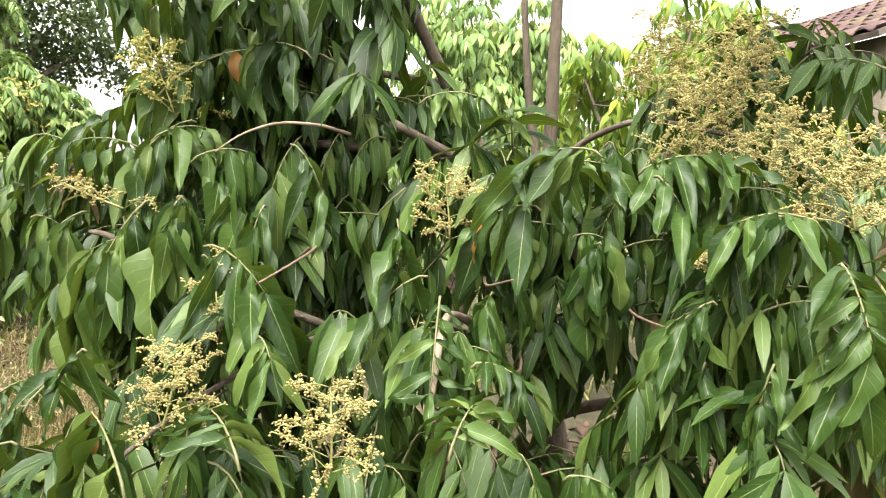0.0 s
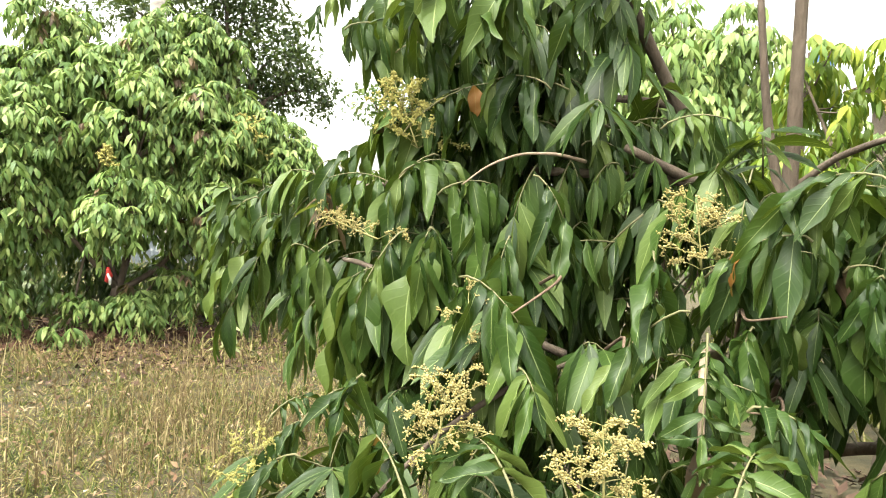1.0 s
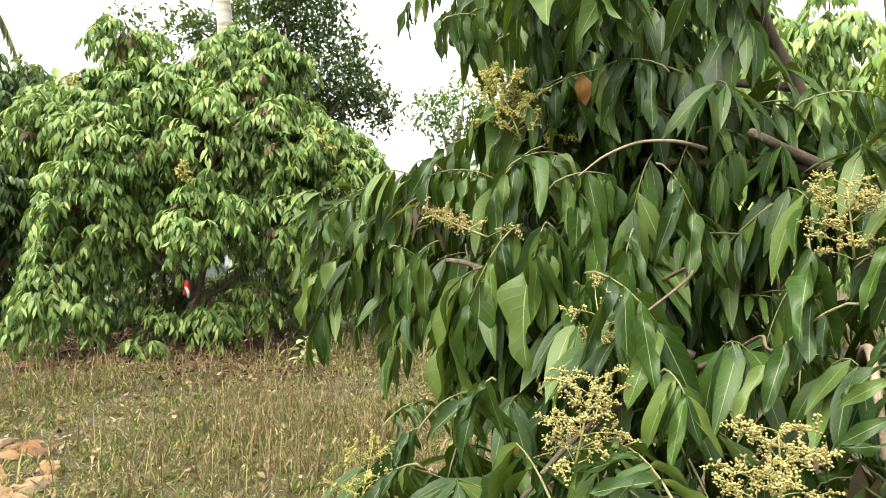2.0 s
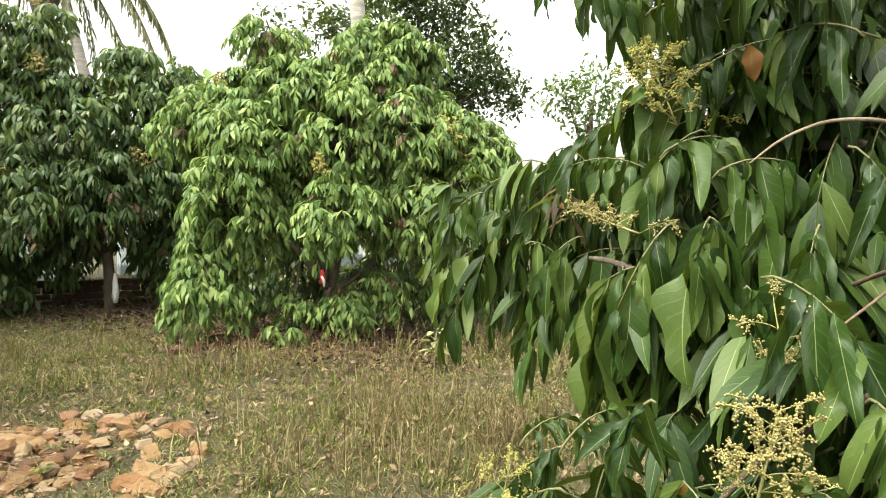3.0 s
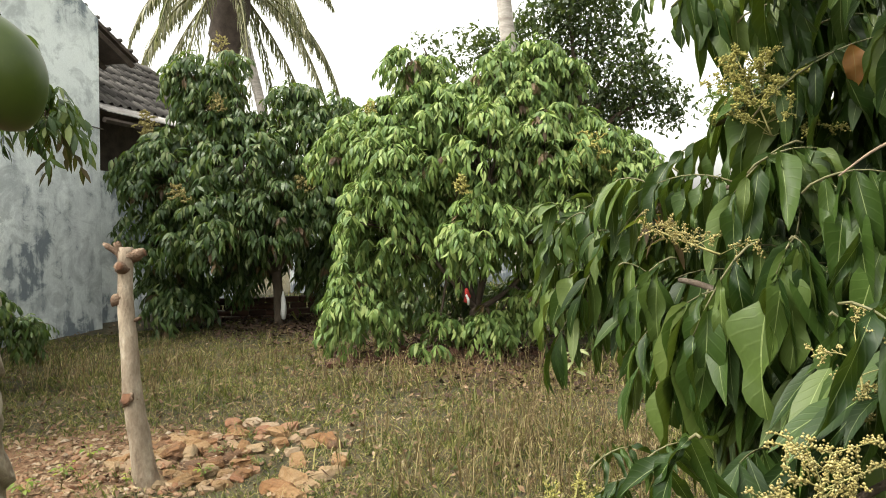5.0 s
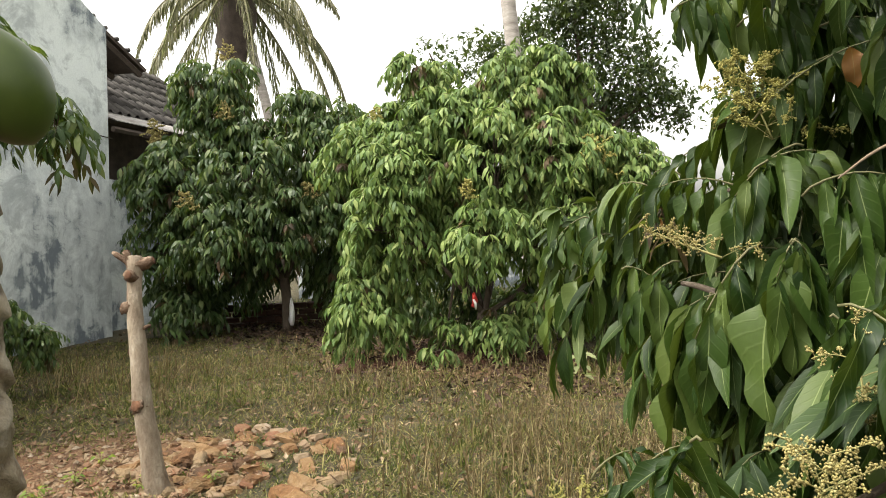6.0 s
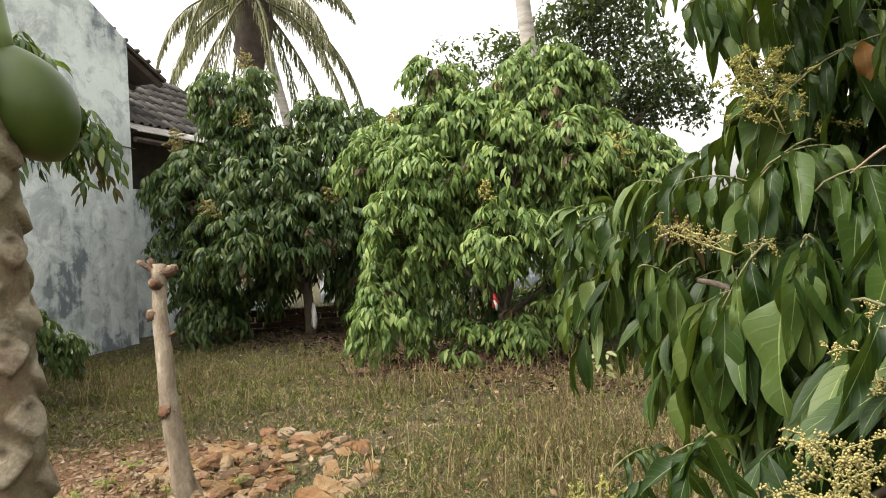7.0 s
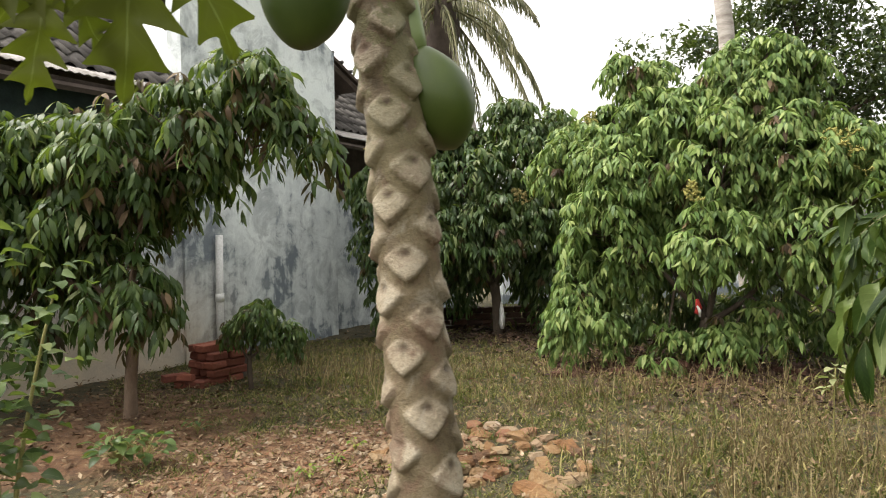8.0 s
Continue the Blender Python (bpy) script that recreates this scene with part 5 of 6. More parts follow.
def inner_foliage():
    """The shaded mass of leaves behind the outer sprays, and unseen lobes overhead that shade it."""
    store, withered, stalks = [], [], Build()
    for c, r in INNER:
        for _ in range(int(14 + 185 * r * r)):
            d = unit(rng.normal(0, 1, 3))
            p = c + d * r * rng.uniform(0.2, 0.85)
            way = unit(d * 0.8 + rng.normal(0, 0.4, 3) + UP * 0.15)
            compound(withered if rng.uniform() < 0.03 and c[2] < 1.5 else store, stalks, p, way, rng.uniform(0.16, 0.28), 4, rng.uniform(0.1, 0.19), rng.uniform(0.2, 0.7), rng.uniform(0.35, 1.4), 0.235)
    part("stalk_mass", stalks.mesh("stalk_mass", RACHIS), longan, "", "stuff")
    part("withered_foliage", leaves_from(withered, 4).mesh("withered_foliage", LEAF_BROWN), longan, "withered brown leaves", "stuff")
    part("inner_foliage", leaves_from(store, 4).mesh("inner_foliage", LEAF_NEAR), longan, "", "stuff")


inner_foliage()


# ---- papaya ----
def papaya_axis(z):
    z = np.asarray(z, float)
    return np.stack([np.interp(z, [-0.2, 0, 1.04, 1.3, 1.5, 1.77, 2.6], [-1.0, -1.02, -1.104, -1.138, -1.155, -1.185, -1.27]),
                     np.interp(z, [-0.2, 0, 1.04, 1.3, 1.5, 1.77, 2.6], [0.54, 0.535, 0.492, 0.487, 0.482, 0.462, 0.40]), z], -1)


def papaya():
    t = thing("papaya_tree", "papaya tree with scarred grey trunk and green fruit", "tree", (-1.02, 0.545, 0))
    nz, na = 600, 84
    z = np.linspace(-0.1, 2.5, nz)
    a = np.linspace(0, 2 * math.pi, na, endpoint=False)
    rad = np.interp(z, [-0.1, 0.2, 1.04, 1.77, 2.5], [0.066, 0.056, 0.047, 0.043, 0.036])
    disp, mask, eye = np.zeros((nz, na)), np.zeros((nz, na)), np.zeros((nz, na))
    zi, i = 0.05, 0
    while zi < 2.45:
        th = i * radians(137.5) + rng.uniform(-0.12, 0.12)
        size = rng.uniform(0.031, 0.038)
        rows = np.nonzero(np.abs(z - zi) < 0.06)[0]
        r0 = np.interp(zi, z, rad)
        da = (a - th + math.pi) % (2 * math.pi) - math.pi
        u = (da * r0)[None] / size
        v = (z[rows] - zi)[:, None] / (size * 1.05)
        m = np.where(v < 0, np.abs(u) * 0.95 + np.abs(v) ** 1.3, (np.abs(u) ** 1.6 + np.abs(v) * 1.5))
        inside = np.clip((1.0 - m) / 0.26, 0, 1)
        inside = inside * inside * (3 - 2 * inside)
        dimple = np.exp(-((u / 0.24) ** 2 + ((v - 0.22) / 0.15) ** 2))
        h = inside * (0.0056 - 0.0082 * v) - dimple * 0.006
        disp[rows] = np.where(inside > 0.05, np.maximum(disp[rows], h), disp[rows])
        mask[rows] = np.maximum(mask[rows], inside * (1 - 0.95 * dimple))
        eye[rows] = np.maximum(eye[rows], dimple)
        i += 1
        zi += 0.0165
    ring = 0.0003 * np.sin(z * 260)[:, None] * (1 - mask)
    rr = rad[:, None] + disp + ring + 0.0015 * np.sin(z[:, None] * 31 + 3 * a[None])
    c = papaya_axis(z)
    v = c[:, None] + rr[..., None] * np.stack([np.cos(a), np.sin(a), np.zeros(na)], -1)[None]
    ii, jj = np.meshgrid(np.arange(nz - 1), np.arange(na), indexing="ij")
    kk = (jj + 1) % na
    b = Build()
    b.add(v.reshape(-1, 3), np.stack([ii * na + jj, ii * na + kk, (ii + 1) * na + kk, (ii + 1) * na + jj], -1).reshape(-1, 4))
    me = b.mesh("trunk", PAPAYA_BARK)
    at = me.attributes.new("scar", "FLOAT", "POINT")
    at.data.foreach_set("value", mask.ravel())
    at = me.attributes.new("bundle_scar", "FLOAT", "POINT")
    at.data.foreach_set("value", eye.ravel())
    part("trunk", me, t, "grey-brown trunk with raised diamond leaf scars")

    def fruit(neck0, neck1, shoulder, tip, r):
        neck0, neck1, shoulder, tip = (np.asarray(q, float) for q in (neck0, neck1, shoulder, tip))
        ax = tip - shoulder
        s = np.linspace(0, 1, 30)
        prof = r * np.clip(np.sin(math.pi * (0.06 + 0.94 * s) ** 1.12), 0.0, 1) ** 0.58
        prof[0], prof[-1] = r * 0.3, 0.002
        fb = Build()
        tube(fb, shoulder + ax * s[:, None], prof, 32, 0.0)
        f = part("fruit", fb.mesh("fruit", FRUIT), t, "large unripe green papaya")
        kb = Build()
        q = bezier(neck0, neck1, shoulder + ax * 0.05, 10)
        tube(kb, q, np.linspace(0.027, 0.02, 10), 16)
        part("fruit_neck", kb.mesh("fruit_neck", NECK), f, "pale green fruit stalk")
        return f

    fruit((-1.2, 0.465, 1.93), (-1.175, 0.485, 1.84), (-1.168, 0.508, 1.7), (-1.175, 0.582, 1.554), 0.061)
    fruit((-1.19, 0.44, 1.95), (-1.12, 0.38, 1.9), (-1.107, 0.336, 1.84), (-1.083, 0.311, 1.658), 0.06)
    fruit((-1.22, 0.43, 2.05), (-1.22, 0.38, 2.0), (-1.23, 0.36, 1.97), (-1.25, 0.34, 1.8), 0.055)

    def leaf(c, down, face, size, lobes=7):
        """A palmate leaf with deep toothed lobes, on a long stalk."""
        c, down, face = np.asarray(c, float), unit(down), np.asarray(face, float)
        s = unit(np.cross(face, down))
        face = np.cross(down, s)
        lb = Build()
        na = 56
        a = np.linspace(0, 1, na)
        for q in range(lobes):
            th = (q / (lobes - 1) - 0.5) * 4.6
            ln = size * (1.0 - 0.16 * abs(th)) * rng.uniform(0.92, 1.05)
            ax = down * math.cos(th) + s * math.sin(th)
            bx = s * math.cos(th) - down * math.sin(th)
            tooth = np.abs(((a * 5.3 + 0.15 + 0.07 * q) % 1.0) * 2 - 1) ** 0.8
            w = ln * 0.22 * np.clip(np.sin(math.pi * np.clip(a * 0.93 + 0.07, 0, 1) ** 0.85), 0, 1) ** 0.7 * (0.3 + 0.95 * (1 - tooth)) * np.clip((1 - a) / 0.14, 0, 1) ** 0.7
            w[-1] = 0.002
            skew = 0.14 * ln * (1 - tooth) * np.clip((1 - a) / 0.3, 0, 1)
            dz = -0.28 * a ** 2 * ln + 0.004 * q
            mid = c + ax * (a * ln)[:, None] + face * dz[:, None]
            rows = []
            for e in (-1.0, -0.5, 0.0, 0.5, 1.0):
                rows.append(mid + bx * (w * e)[:, None] + ax * (skew * e * e)[:, None] + face * (0.05 * abs(e) * w + 0.004 * np.sin(a * 17 + 2 * e))[:, None])
            v = np.stack(rows, 1).reshape(-1, 3)
            f = [[i * 5 + j, i * 5 + j + 1, (i + 1) * 5 + j + 1, (i + 1) * 5 + j] for i in range(na - 1) for j in range(4)]
            uv = np.stack(np.broadcast_arrays(a[:, None], np.array([0, 0.25, 0.5, 0.75, 1.0])[None]), -1).reshape(-1, 2)
            lb.add(v, f, uv)
        o = part("leaf", lb.mesh("leaf", LEAF_PAPAYA), t, "broad lobed yellow-green papaya leaf")
        top = papaya_axis(2.42)
        kb = Build()
        tube(kb, bezier(top, (top + c) / 2 + UP * 0.12, c, 10), np.linspace(0.01, 0.006, 10), 8)
        part("leaf_stalk", kb.mesh("leaf_stalk", NECK), o)

    leaf((-1.09, 0.115, 1.855), (0.1, -0.01, -1), (0.9, 0.1, 0.25), 0.275, 9)
    leaf((-1.1, 0.03, 1.72), (0.1, -0.12, -1), (0.9, 0.2, 0.2), 0.15)
    leaf((-1.3, 0.3, 2.3), (0.05, -0.5, -0.8), (0.9, -0.1, 0.5), 0.22)
    leaf((-1.35, -0.15, 2.25), (-0.2, -0.8, -0.5), (0.3, 0, 1), 0.3)
    leaf((-1.8, 0.6, 2.55), (-0.9, 0.2, -0.4), (0, 0, 1), 0.32)
    leaf((-1.0, 1.0, 2.6), (0.2, 0.9, -0.35), (0, 0, 1), 0.32)


papaya()


# ---- the cut stake ----
def stake():
    t = thing("wooden_stake", "bare cut tree stake with knotty branch stubs", "post", (-3.98, 1.74, 0))
    pts = bezier((-3.97, 1.75, -0.12), (-3.99, 1.62, 0.55), (-4.14, 1.68, 1.3), 26)
    b = Build()
    r = np.interp(np.linspace(0, 1, 26), [0, 0.08, 0.2, 0.6, 0.9, 1], [0.092, 0.072, 0.06, 0.047, 0.04, 0.042])
    pts = pts + np.stack([0.004 * np.sin(np.arange(26) * 0.5), 0.003 * np.cos(np.arange(26) * 0.8), np.zeros(26)], -1)
    tube(b, pts, r * (1 + 0.012 * np.sin(np.arange(26) * 1.7)), 18, 0.03)
    part("pole", b.mesh("pole", STAKE), t)
    rt, fw = np.array([0.676, 0.737, 0]), np.array([0.737, -0.676, 0])
    for f, out, ln, rr, tip in ((0.44, fw * 0.95 - rt * 0.25 + UP * 0.3, 0.03, 0.036, 0.034), (0.66, -rt + UP * 0.25, 0.025, 0.022, 0.017), (0.82, -rt * 1.0 + UP * 0.4 + fw * 0.3, 0.045, 0.03, 0.022), (0.92, fw + UP * 0.3, 0.05, 0.03, 0.024),
                                (0.97, rt + UP * 0.35, 0.085, 0.028, 0.02), (0.97, -rt + UP * 0.7, 0.12, 0.014, 0.007), (0.75, rt + UP * 0.5, 0.06, 0.009, 0.006), (0.95, -rt * 0.3 + UP * 1.0, 0.13, 0.022, 0.016)):
        p = pts[int(f * 25)]
        o = unit(out)
        kb = Build()
        tube(kb, [p - o * 0.01, p + o * 0.02, p + o * 0.035, p + o * (0.03 + ln * 0.5), p + o * (0.03 + ln * 0.8), p + o * (0.028 + ln)], [rr * 1.0, rr * 1.12, rr * 1.08, rr * 1.1, rr * 0.92, tip * 1.05], 12, 0.22)
        stub = part("branch_stub", kb.mesh("branch_stub", KNOT), t)
        if rr > 0.02:
            cb = Build()
            tube(cb, [p + o * (0.026 + ln), p + o * (0.031 + ln)], [tip * 0.95, tip * 0.8], 9, 0.12)
            part("cut_end", cb.mesh("cut_end", CUT), stub)


stake()


# ---- bricks and rubble round the stake ----
def brick_meshes(name, mat, size, n, rough, worn=0.17):
    out = []
    for i in range(n):
        box_n = np.array(size) * rng.uniform(0.85, 1.1, 3)
        bm = bmesh.new()
        bmesh.ops.create_cube(bm, size=1.0)
        bmesh.ops.scale(bm, vec=Vector(box_n), verts=bm.verts)
        bmesh.ops.bevel(bm, geom=list(bm.edges), offset=min(box_n) * worn, segments=1, affect="EDGES")
        for v in bm.verts:
            v.co += Vector(rng.normal(0, rough, 3))
        me = bpy.data.meshes.new(name)
        bm.to_mesh(me)
        bm.free()
        me.materials.append(mat)
        out.append(me)
    return out


def lay(owner, name, me, p, rot):
    o = new(name, me)
    o.parent = owner
    o.location = np.asarray(p) - np.asarray(owner.location)
    o.rotation_euler = rot
    return o


def brick_ring():
    t = thing("brick_ring", "ring of weathered brown brick pieces set in grass", "bricks", (-4.1, 2.1, 0))
    bricks = brick_meshes("brick", BRICK, (0.16, 0.115, 0.085), 10, 0.008, 0.32) + brick_meshes("brick", RUBBLE, (0.13, 0.1, 0.07), 4, 0.007, 0.33)
    for row, (r, a0, a1, h) in enumerate(((0.79, -12, 152, 0.006), (0.66, -5, 150, 0.012), (0.53, 55, 150, 0.0))):
        n = int(radians(a1 - a0) * r / (0.135 + 0.015 * row))
        for i in range(n):
            if rng.uniform() < 0.03 + 0.12 * row:
                continue
            a = radians(a0 + (a1 - a0) * (i + rng.uniform(-0.15, 0.15)) / n)
            q = r + rng.uniform(-0.025, 0.025)
            x, y = -4.1 + math.cos(a) * q, 2.1 + math.sin(a) * q
            k = rng.uniform(0.75, 1.15)
            o = lay(t, "brick", bricks[int(rng.integers(0, 14))], (x, y, h + float(ground_z(x, y))), (rng.normal(0, 0.13), rng.normal(0, 0.13), a + rng.choice([0, 1.57]) + rng.normal(0, 0.25)))
            o.scale = (k, k, k * rng.uniform(0.8, 1.1))


brick_ring()


def rubble():
    t = thing("rubble_heap", "heap of broken brown bricks and pale stones on soil", "rubble", (-4.4, 1.75, 0))
    kinds = brick_meshes("stone", BRICK, (0.14, 0.11, 0.08), 12, 0.009, 0.32)
    pale = brick_meshes("stone", RUBBLE, (0.1, 0.07, 0.045), 10, 0.006, 0.32)
    small = brick_meshes("stone", RUBBLE, (0.05, 0.042, 0.03), 8, 0.002, 0.3)
    for i in range(330):
        big, mid = i < 80, i < 150
        a, q = rng.uniform(0, 6.28), rng.uniform(0, 1) ** (0.5 if mid else 0.7)
        if mid:
            x, y = -4.22 + 0.52 * q * math.cos(a), 2.05 + 0.4 * q * math.sin(a)
        else:
            x, y = -4.2 + 0.55 * q * math.cos(a), 1.55 + 0.85 * q * math.sin(a)
        z = float(ground_z(x, y)) + (0.012 + 0.05 * max(0.0, 1 - q * 1.4) * rng.uniform(0, 1) if big else 0.008)
        k = rng.uniform(0.55, 1.0)
        o = lay(t, "stone", (pale if rng.uniform() < 0.2 else kinds)[int(rng.integers(0, 10))] if big else pale[int(rng.integers(0, 10))] if mid else small[int(rng.integers(0, 8))], (x, y, z), tuple(rng.uniform(-0.3, 0.3, 2)) + (rng.uniform(0, 6.28),))
        o.scale = (k, k, k)


rubble()


def gravel():
    """Chips of brick and stone trodden into the bare soil."""
    m = 1500
    a, q = rng.uniform(0, 6.28, m), rng.uniform(0, 1, m) ** 0.6
    x, y = -4.55 + 1.0 * q * np.cos(a), 1.25 + 1.15 * q * np.sin(a)
    pts = np.stack([x, y, ground_z(x, y) + 0.004], -1)
    r = (0.006 + 0.016 * rng.uniform(0, 1, m) ** 2)[:, None, None]
    v = pts[:, None] + BUD_V[None] * r * rng.uniform(0.6, 1.4, (m, 6, 1)) * np.array([1.3, 1.3, 0.7])
    b = Build()
    b.add(v.reshape(-1, 3), (BUD_F[None] + (np.arange(m) * 6)[:, None, None]).reshape(-1, 3))
    tagged(new("gravel", b.mesh("gravel", RUBBLE, False)), "pale stone and brick chips on bare soil", "gravel", "", "stuff")


gravel()


def herb():
    """A low broad-leaved weed on the bare soil."""
    for x, y, h, n, mat in ((-5.0, 0.2, 0.22, 40, LEAF_MID), (-4.62, 1.62, 0.08, 12, LEAF_YELLOW), (-4.15, 2.2, 0.07, 12, LEAF_MID), (-5.6, 0.75, 0.12, 16, LEAF_MID), (-3.88, 2.0, 0.07, 14, LEAF_YELLOW), (-4.02, 1.68, 0.08, 16, LEAF_YELLOW),
                           (-3.85, 2.32, 0.06, 14, LEAF_MID), (-4.4, 1.42, 0.08, 14, LEAF_YELLOW), (-4.25, 1.2, 0.09, 16, LEAF_YELLOW), (-4.9, 0.35, 0.2, 34, LEAF_MID)):
        t = thing("green_herb", "low broad-leaved green weed on bare soil", "weed", (x, y, 0), "soil weeds")
        b, st = Build(), []
        for i in range(n):
            a = i * 2.4
            e = np.array([x + math.cos(a) * h * 0.7 * rng.uniform(0.4, 1), y + math.sin(a) * h * 0.7 * rng.uniform(0.4, 1), h * rng.uniform(0.5, 1.1)])
            tube(b, bezier((x, y, 0), (x, y, h * 0.5), e, 5), np.linspace(0.003, 0.0015, 5), 4)
            d = unit(np.array([math.cos(a), math.sin(a), rng.uniform(-0.2, 0.3)]))
            ln = h * rng.uniform(0.3, 0.5)
            st.append((e, d, unit(UP + rng.normal(0, 0.25, 3)), ln, ln * 0.6))
        part("stem_mass", b.mesh("stem_mass", STEM), t, "", "stuff")
        part("leaf_mass", leaves_from(st, 4).mesh("leaf_mass", mat), t, "", "stuff")


herb()


def brick_block():
    """A low square of red brick against the house."""
    t = thing("brick_block", "low red brick block standing against plaster wall", "brick block", (-7.45, 1.0, 0))
    m = brick_meshes("brick", RED_BRICK, (0.22, 0.11, 0.075), 6, 0.003)
    ang = math.atan2(HU[1], HU[0])
    base = np.array([-7.55, 1.16, 0.0])
    for c in range(5):
        for i in range(2):
            for j in range(3):
                if c == 4 and i == 0 and j == 2:
                    continue
                p = base + HU * ((i - 0.3) * 0.225 + (c % 2) * 0.03) + HN * (j - 1) * 0.12 + UP * (0.04 + c * 0.08) + np.array([*rng.normal(0, 0.006, 2), 0])
                lay(t, "brick", m[int(rng.integers(0, 6))], p, (0, 0, ang + rng.normal(0, 0.04)))
    fb = Build()
    box(fb, base + HU * 0.345 + UP * 0.17, (0.03, 0.3, 0.34), HU, HN, (0, 0, 1), 0.008)
    part("plaster_face", fb.mesh("plaster_face", PLASTER, False), t, "rough whitish mortar face")
    for i in range(4):
        p = base - HU * (0.27 + 0.04 * i) + HN * rng.uniform(-0.1, 0.1) + UP * (0.04 + 0.07 * (i // 2))
        lay(t, "brick", m[int(rng.integers(0, 6))], p, (rng.normal(0, 0.1), 0, rng.uniform(0, 3)))


brick_block()


def low_wall():
    t = thing("low_brick_wall", "low dark mossy brick edging beneath the dark tree", "brick wall", (-9.2, 5.6, 0))
    m = brick_meshes("brick", DARK_BRICK, (0.23, 0.12, 0.085), 6, 0.004)
    a, c = np.array([-9.75, 4.75, 0]), np.array([-9.0, 6.6, 0])
    d = unit(c - a)
    for r in range(4):
        for i in range(8):
            p = a + d * (0.24 * i + 0.12 * (r % 2)) + UP * (0.05 + 0.09 * r)
            lay(t, "brick", m[int(rng.integers(0, 6))], p, (0, 0, math.atan2(d[1], d[0]) + rng.normal(0, 0.03)))


low_wall()


def clod_bank():
    """A low bank of dark clods and broken brick round the root of the light-green tree."""
    t = thing("clod_bank", "low bank of dark red clods under the fruit tree", "clods", (-5.4, 5.4, 0))
    kinds = brick_meshes("clod", CLOD, (0.13, 0.1, 0.07), 10, 0.008, 0.25)
    for i in range(150):
        s, o = rng.uniform(-1.25, 1.15), rng.normal(0, 0.16)
        x, y = -5.42 + 0.676 * s + 0.737 * (0.22 + o), 5.42 + 0.737 * s - 0.676 * (0.22 + o)
        k = rng.uniform(0.5, 1.25)
        c = lay(t, "clod", kinds[int(rng.integers(0, 10))], (x, y, float(ground_z(x, y)) + 0.02 + 0.07 * max(0.0, 1 - abs(o) / 0.2) * rng.uniform(0, 1)), tuple(rng.uniform(-0.4, 0.4, 2)) + (rng.uniform(0, 6.28),))
        c.scale = (k, k, k)


clod_bank()


def trunk_band():
    t = thing("white_sack", "white plastic sheet tied beside tree trunk base", "plastic sheet", (-8.2, 4.98, 0.2))
    b = Build()
    tube(b, [(-8.2, 4.98, 0.2), (-8.2, 4.98, 0.27), (-8.2, 4.985, 0.36), (-8.21, 4.99, 0.45), (-8.23, 4.99, 0.56)], [0.024, 0.038, 0.042, 0.03, 0.008], 12, 0.16)
    part("sheet", b.mesh("sheet", PIPE), t)
    r = thing("red_ribbon", "small red and white cloth tied to the tree trunk", "cloth", (-5.05, 5.25, 0.72))
    b = Build()
    tube(b, [(-5.08, 5.24, 0.66), (-5.06, 5.25, 0.72), (-5.07, 5.24, 0.8)], [0.022, 0.03, 0.016], 9, 0.15)
    part("knot", b.mesh("knot", RED), r)
    b = Build()
    tube(b, [(-5.03, 5.2, 0.74), (-5.0, 5.2, 0.7), (-5.01, 5.21, 0.64)], [0.012, 0.016, 0.008], 8, 0.2)
    part("tail", b.mesh("tail", PIPE), r)


trunk_band()


def pale_weed():
    t = thing("pale_weed", "single pale-leaved weed standing in dry grass", "weed", (-3.0, 4.2, 0))
    b, st = Build(), []
    p = bezier((-3.0, 4.2, 0), (-3.0, 4.2, 0.3), (-2.95, 4.15, 0.58), 9)
    tube(b, p, np.linspace(0.006, 0.003, 9), 5)
    part("stem", b.mesh("stem", STEM), t)
    for i in range(16):
        q = p[6 + i % 3]
        d = np.array([math.cos(i * 2.4), math.sin(i * 2.4), 0.15])
        st.append((q + d * 0.04, unit(d), unit(UP + rng.normal(0, 0.2, 3)), 0.085, 0.045))
    part("leaves", leaves_from(st, 4).mesh("leaves", LEAF_PALE), t)


pale_weed()


def sapling():
    t = thing("sapling", "young round-leaved green sapling at yard edge", "sapling", (-2.8, -0.2, 0))
    b, st = Build(), []
    for k in range(4):
        e = np.array([-2.8 + 0.16 * math.cos(k * 1.7), -0.2 + 0.16 * math.sin(k * 1.7), 1.1 + 0.15 * k])
        p = bezier((-2.8, -0.2, -0.05), (-2.8, -0.2, 0.6), e, 10)
        b = Build()
        tube(b, p, np.linspace(0.012, 0.004, 10), 6)
        for i in range(95):
            q = p[2 + i % 8] + rng.normal(0, 0.055, 3)
            d = unit(np.array([math.cos(i * 2.4 + k), math.sin(i * 2.4 + k), rng.uniform(-0.3, 0.4)]))
            st.append((q + d * 0.05, d, unit(UP + rng.normal(0, 0.3, 3)), rng.uniform(0.045, 0.085), rng.uniform(0.035, 0.065)))
        part("stem", b.mesh("stem", STEM), t)
    part("leaves", leaves_from(st, 4).mesh("leaves", LEAF_MID), t, "", "stuff")


sapling()


# ---- grass, weeds and litter ----
def ribbons(b, P, D, S, L, W, droop):
    """Tapered grass blades of one bent strip each."""
    m = len(P)
    mid = P + D * (L * 0.55)[:, None]
    tip = mid + unit(D - UP * droop[:, None]) * (L * 0.45)[:, None]
    w = S * (W * 0.5)[:, None]
    v = np.stack([P - w, P + w, mid + w * 0.8, mid - w * 0.8, tip], 1).reshape(-1, 3)
    o = (np.arange(m) * 5)[:, None]
    b.add(v, o + np.array([0, 1, 2, 3]))
    b.n -= len(v)
    b.f.append(o + np.array([3, 2, 4]) + b.n)
    b.n += len(v)


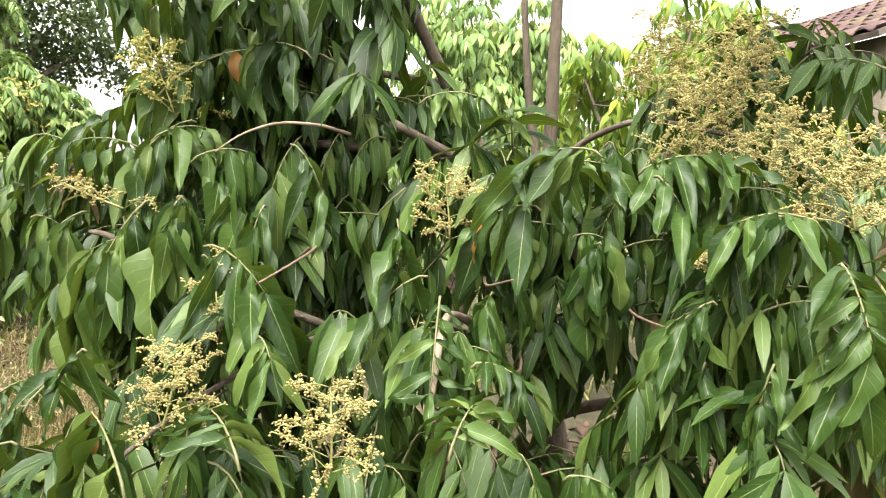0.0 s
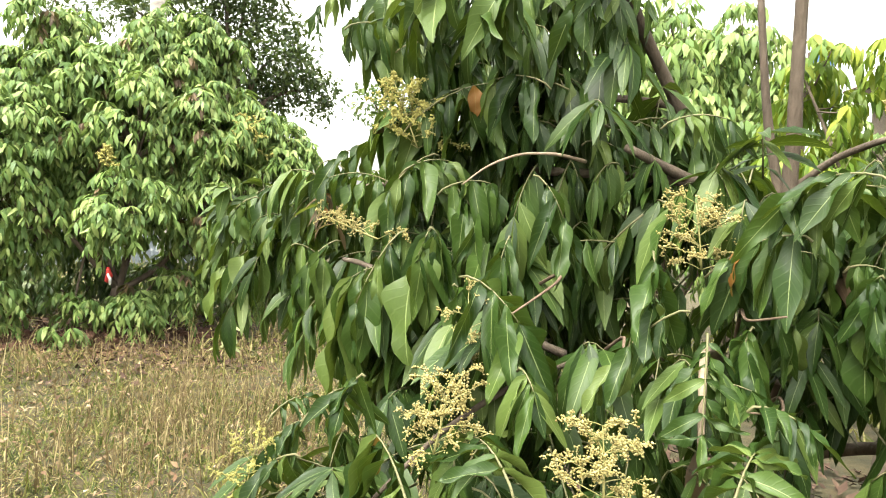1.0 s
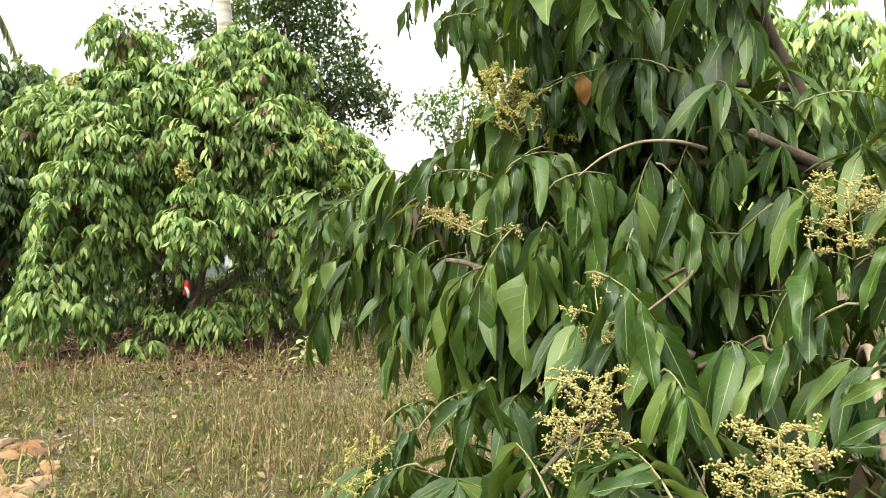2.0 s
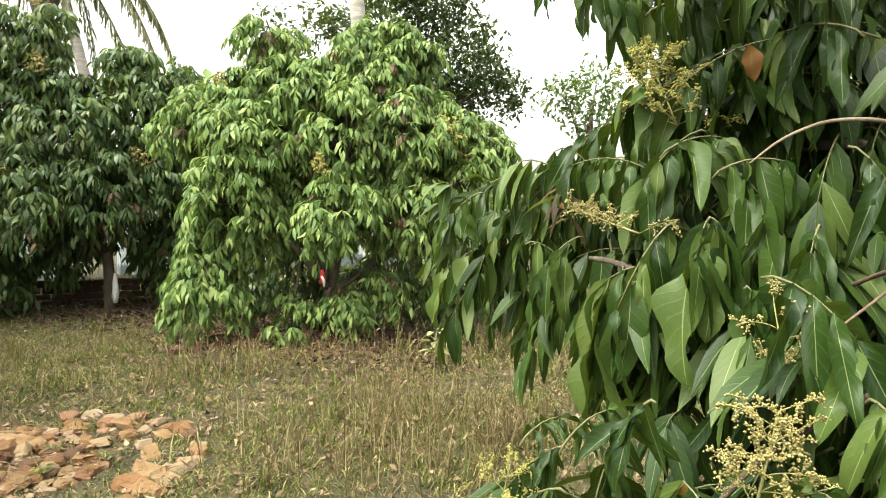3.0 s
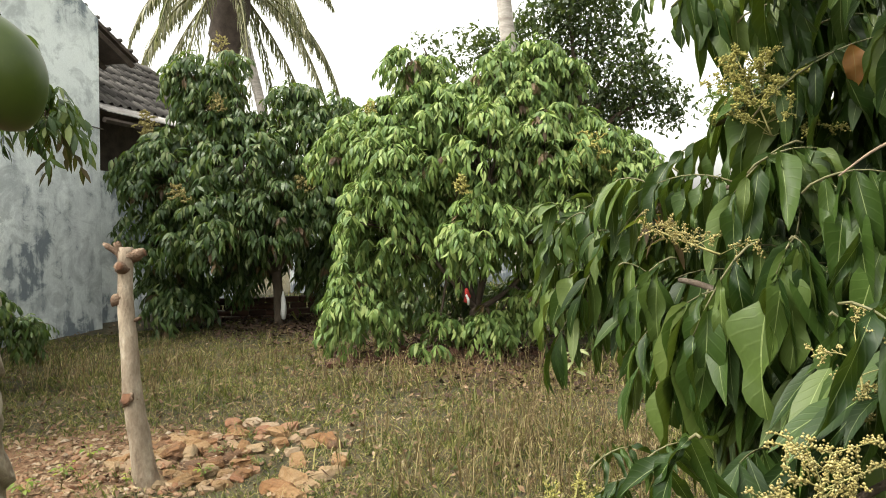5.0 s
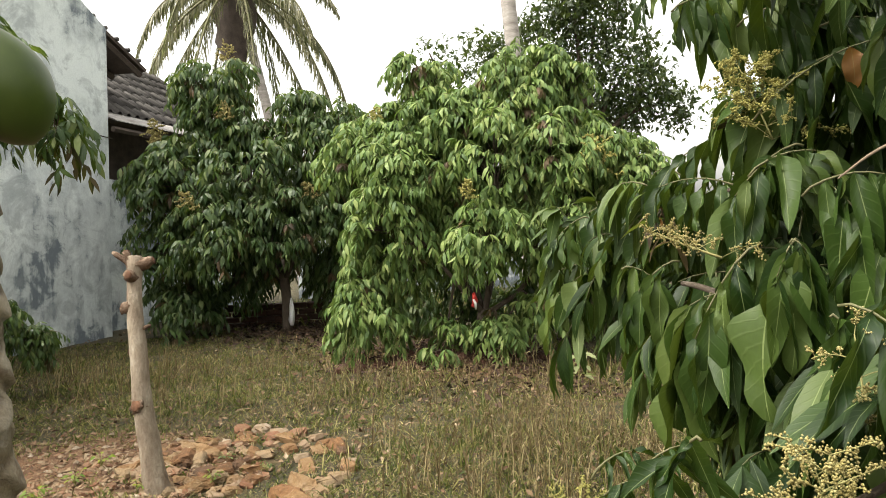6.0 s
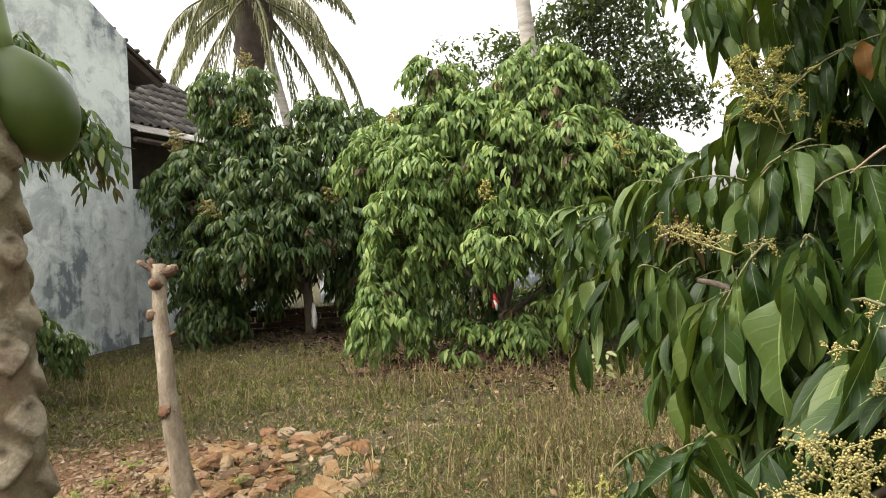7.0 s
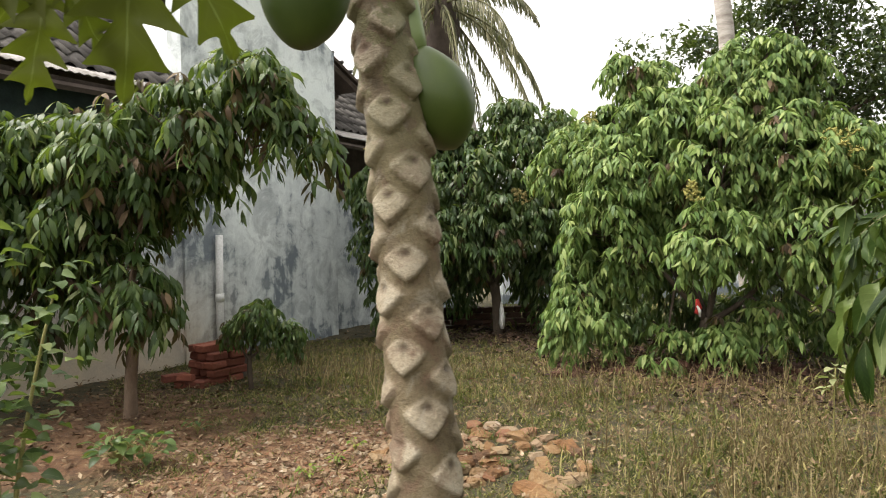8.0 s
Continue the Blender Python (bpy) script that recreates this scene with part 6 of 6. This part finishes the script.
def blades(name, label, mat, n, area, height, width, keep, lean=0.35, droop=(0.2, 1.2), clump=1, seeds=0):
    x0, x1, y0, y1 = area
    m = n // clump
    x, y = rng.uniform(x0, x1, m), rng.uniform(y0, y1, m)
    ok = rng.uniform(0, 1, m) < keep(x, y)
    x, y = np.repeat(x[ok], clump), np.repeat(y[ok], clump)
    m = len(x)
    x, y = x + rng.normal(0, 0.02, m), y + rng.normal(0, 0.02, m)
    P = np.stack([x, y, ground_z(x, y) - 0.004], -1)
    D = unit(np.stack([rng.normal(0, lean, m), rng.normal(0, lean, m), np.ones(m)], -1))
    L = height * rng.uniform(0.4, 1.3, m)
    b = Build()
    S = unit(np.stack([rng.normal(0, 1, m), rng.normal(0, 1, m), np.zeros(m)], -1))
    ribbons(b, P, D, S, L, width * rng.uniform(0.6, 1.4, m), rng.uniform(*droop, m))
    for k in range(seeds):
        t = rng.uniform(0.3, 0.98, m)
        d2 = unit(D * 0.6 + rng.normal(0, 0.6, (m, 3)))
        ribbons(b, P + D * (L * np.minimum(t, 0.55))[:, None] + (D * (L * np.maximum(t - 0.55, 0))[:, None]), d2, S, rng.uniform(0.02, 0.07, m) * (1.2 - t * 0.5), width * rng.uniform(0.5, 1.3, m), rng.uniform(0, 0.6, m))
    tagged(new(name, b.mesh(name, mat, False)), label, "grass", "", "stuff")


def patch(x, y, s=1.0):
    return 0.5 + 0.25 * np.sin(2.1 * s * x + 0.7 * s * y) + 0.25 * np.sin(1.3 * s * y - 2.7 * s * x + 1.5)


def bare(x, y):
    """How much soil shows, from 0 to 1."""
    s = np.zeros_like(x)
    for cx, cy, rx, ry in ((-4.6, 1.2, 0.95, 1.3), (-5.4, 5.65, 1.7, 1.15), (-8.3, 5.2, 1.2, 0.9), (-6, 0.2, 1.8, 1.1), (0.4, 2.8, 1.2, 1.1), (-2.6, 0.3, 1.5, 1.2)):
        s = np.maximum(s, np.exp(-((x - cx) / rx) ** 2 - ((y - cy) / ry) ** 2))
    return s


blades("tufts", "denser tufts of green grass in the lawn", GRASS, 95000, (-9.6, -0.9, 0.2, 6.4), 0.078, 0.007, lambda x, y: np.clip(1.6 * patch(x, y, 2.3) - 0.35, 0, 1) * (1 - 0.97 * bare(x, y)), 0.75, (0.3, 1.5), 11)
YARD = (-10.5, -0.6, -0.5, 7.0)
blades("lawn", "short patchy green and straw-coloured grass", GRASS, 230000, (-9.6, -0.9, 0.2, 6.4), 0.055, 0.0062, lambda x, y: (0.2 + 0.8 * patch(x, y) * patch(x, y, 3.1) ** 0.5) * (1 - 0.93 * bare(x, y)), 1.1, (0.3, 1.6), 3)
blades("straw", "pale dead grass lying among green grass", DRY, 85000, (-9.6, -0.9, 0.2, 6.4), 0.08, 0.0058, lambda x, y: (0.9 - 0.6 * patch(x, y, 1.7)) * (1 - 0.8 * bare(x, y)), 1.6, (0.0, 1.0), 2)


def edge(x, y):
    """How thick the weeds stand: along the front of the trees and beside the flowering tree."""
    far = np.exp(-(((-0.737 * x + 0.676 * y) - 6.7) / 0.8) ** 2)
    side = np.exp(-((x + 2.7) / 0.85) ** 2 - ((y - 3.7) / 0.75) ** 2)
    return np.clip(far * 0.42 * (0.1 + 0.9 * patch(x, y, 1.4)) + side * 0.8, 0, 1) * (1 - 0.97 * bare(x, y))


blades("dry_weeds", "thin brown seeding weeds before the trees", DRY, 22000, (-9.8, -1.6, 1.8, 6.6), 0.3, 0.0065, edge, 0.22, (0.0, 0.5), 3, 7)
blades("green_weeds", "mixed green weeds along the orchard edge", GRASS, 30000, (-10, -1.6, 1.0, 6.6), 0.16, 0.009, lambda x, y: 0.9 * edge(x, y), 0.5, (0.2, 1.2), 4, 1)
blades("far_grass", "rough green growth behind the orchard trees", GRASS, 12000, (-12, 4, 5.5, 13), 0.22, 0.02, lambda x, y: 0.8 + 0 * x, 0.5, (0.2, 1.2), 4)


def litter(name, label, n, area, size, keep, mat=LITTER):
    x0, x1, y0, y1 = area
    x, y = rng.uniform(x0, x1, n), rng.uniform(y0, y1, n)
    ok = rng.uniform(0, 1, n) < keep(x, y)
    x, y = x[ok], y[ok]
    m = len(x)
    P = np.stack([x, y, ground_z(x, y) + rng.uniform(0.006, 0.05, m)], -1)
    a = rng.uniform(0, 6.28, m)
    D = np.stack([np.cos(a), np.sin(a), rng.normal(0, 0.2, m)], -1)
    N = np.stack([rng.normal(0, 0.35, m), rng.normal(0, 0.35, m), np.ones(m)], -1)
    L = size * rng.uniform(0.5, 1.4, m)
    b = Build()
    leaf_array(b, P, D, N, L, L * rng.uniform(0.3, 0.6, m), rng.uniform(-1.2, 1.2, m), rng.uniform(-0.3, 0.6, m), 2, 0.05)
    tagged(new(name, b.mesh(name, mat)), label, "leaf litter", "", "stuff")


litter("leaf_litter", "fallen dry leaves scattered over the yard", 26000, YARD, 0.05, lambda x, y: (0.26 + 0.74 * bare(x, y) ** 0.7) * np.where(-0.737 * x + 0.676 * y > 7.2, 0.25, 1.0))
# under the trees the litter colour itself carries the shade
litter("orchard_litter", "leaf litter darkened for the shade under the orchard trees", 9000, (-9.8, -3.5, 4.0, 7.4), 0.085, lambda x, y: np.clip(1.3 * bare(x, y), 0, 1), SHADED_LITTER)
litter("tree_litter", "dry brown leaves, darkened for shade, heaped under the flowering tree", 2600, (-1.2, 2.4, 1.6, 5.0), 0.1, lambda x, y: 0.9 + 0 * x, SHADED_LITTER)
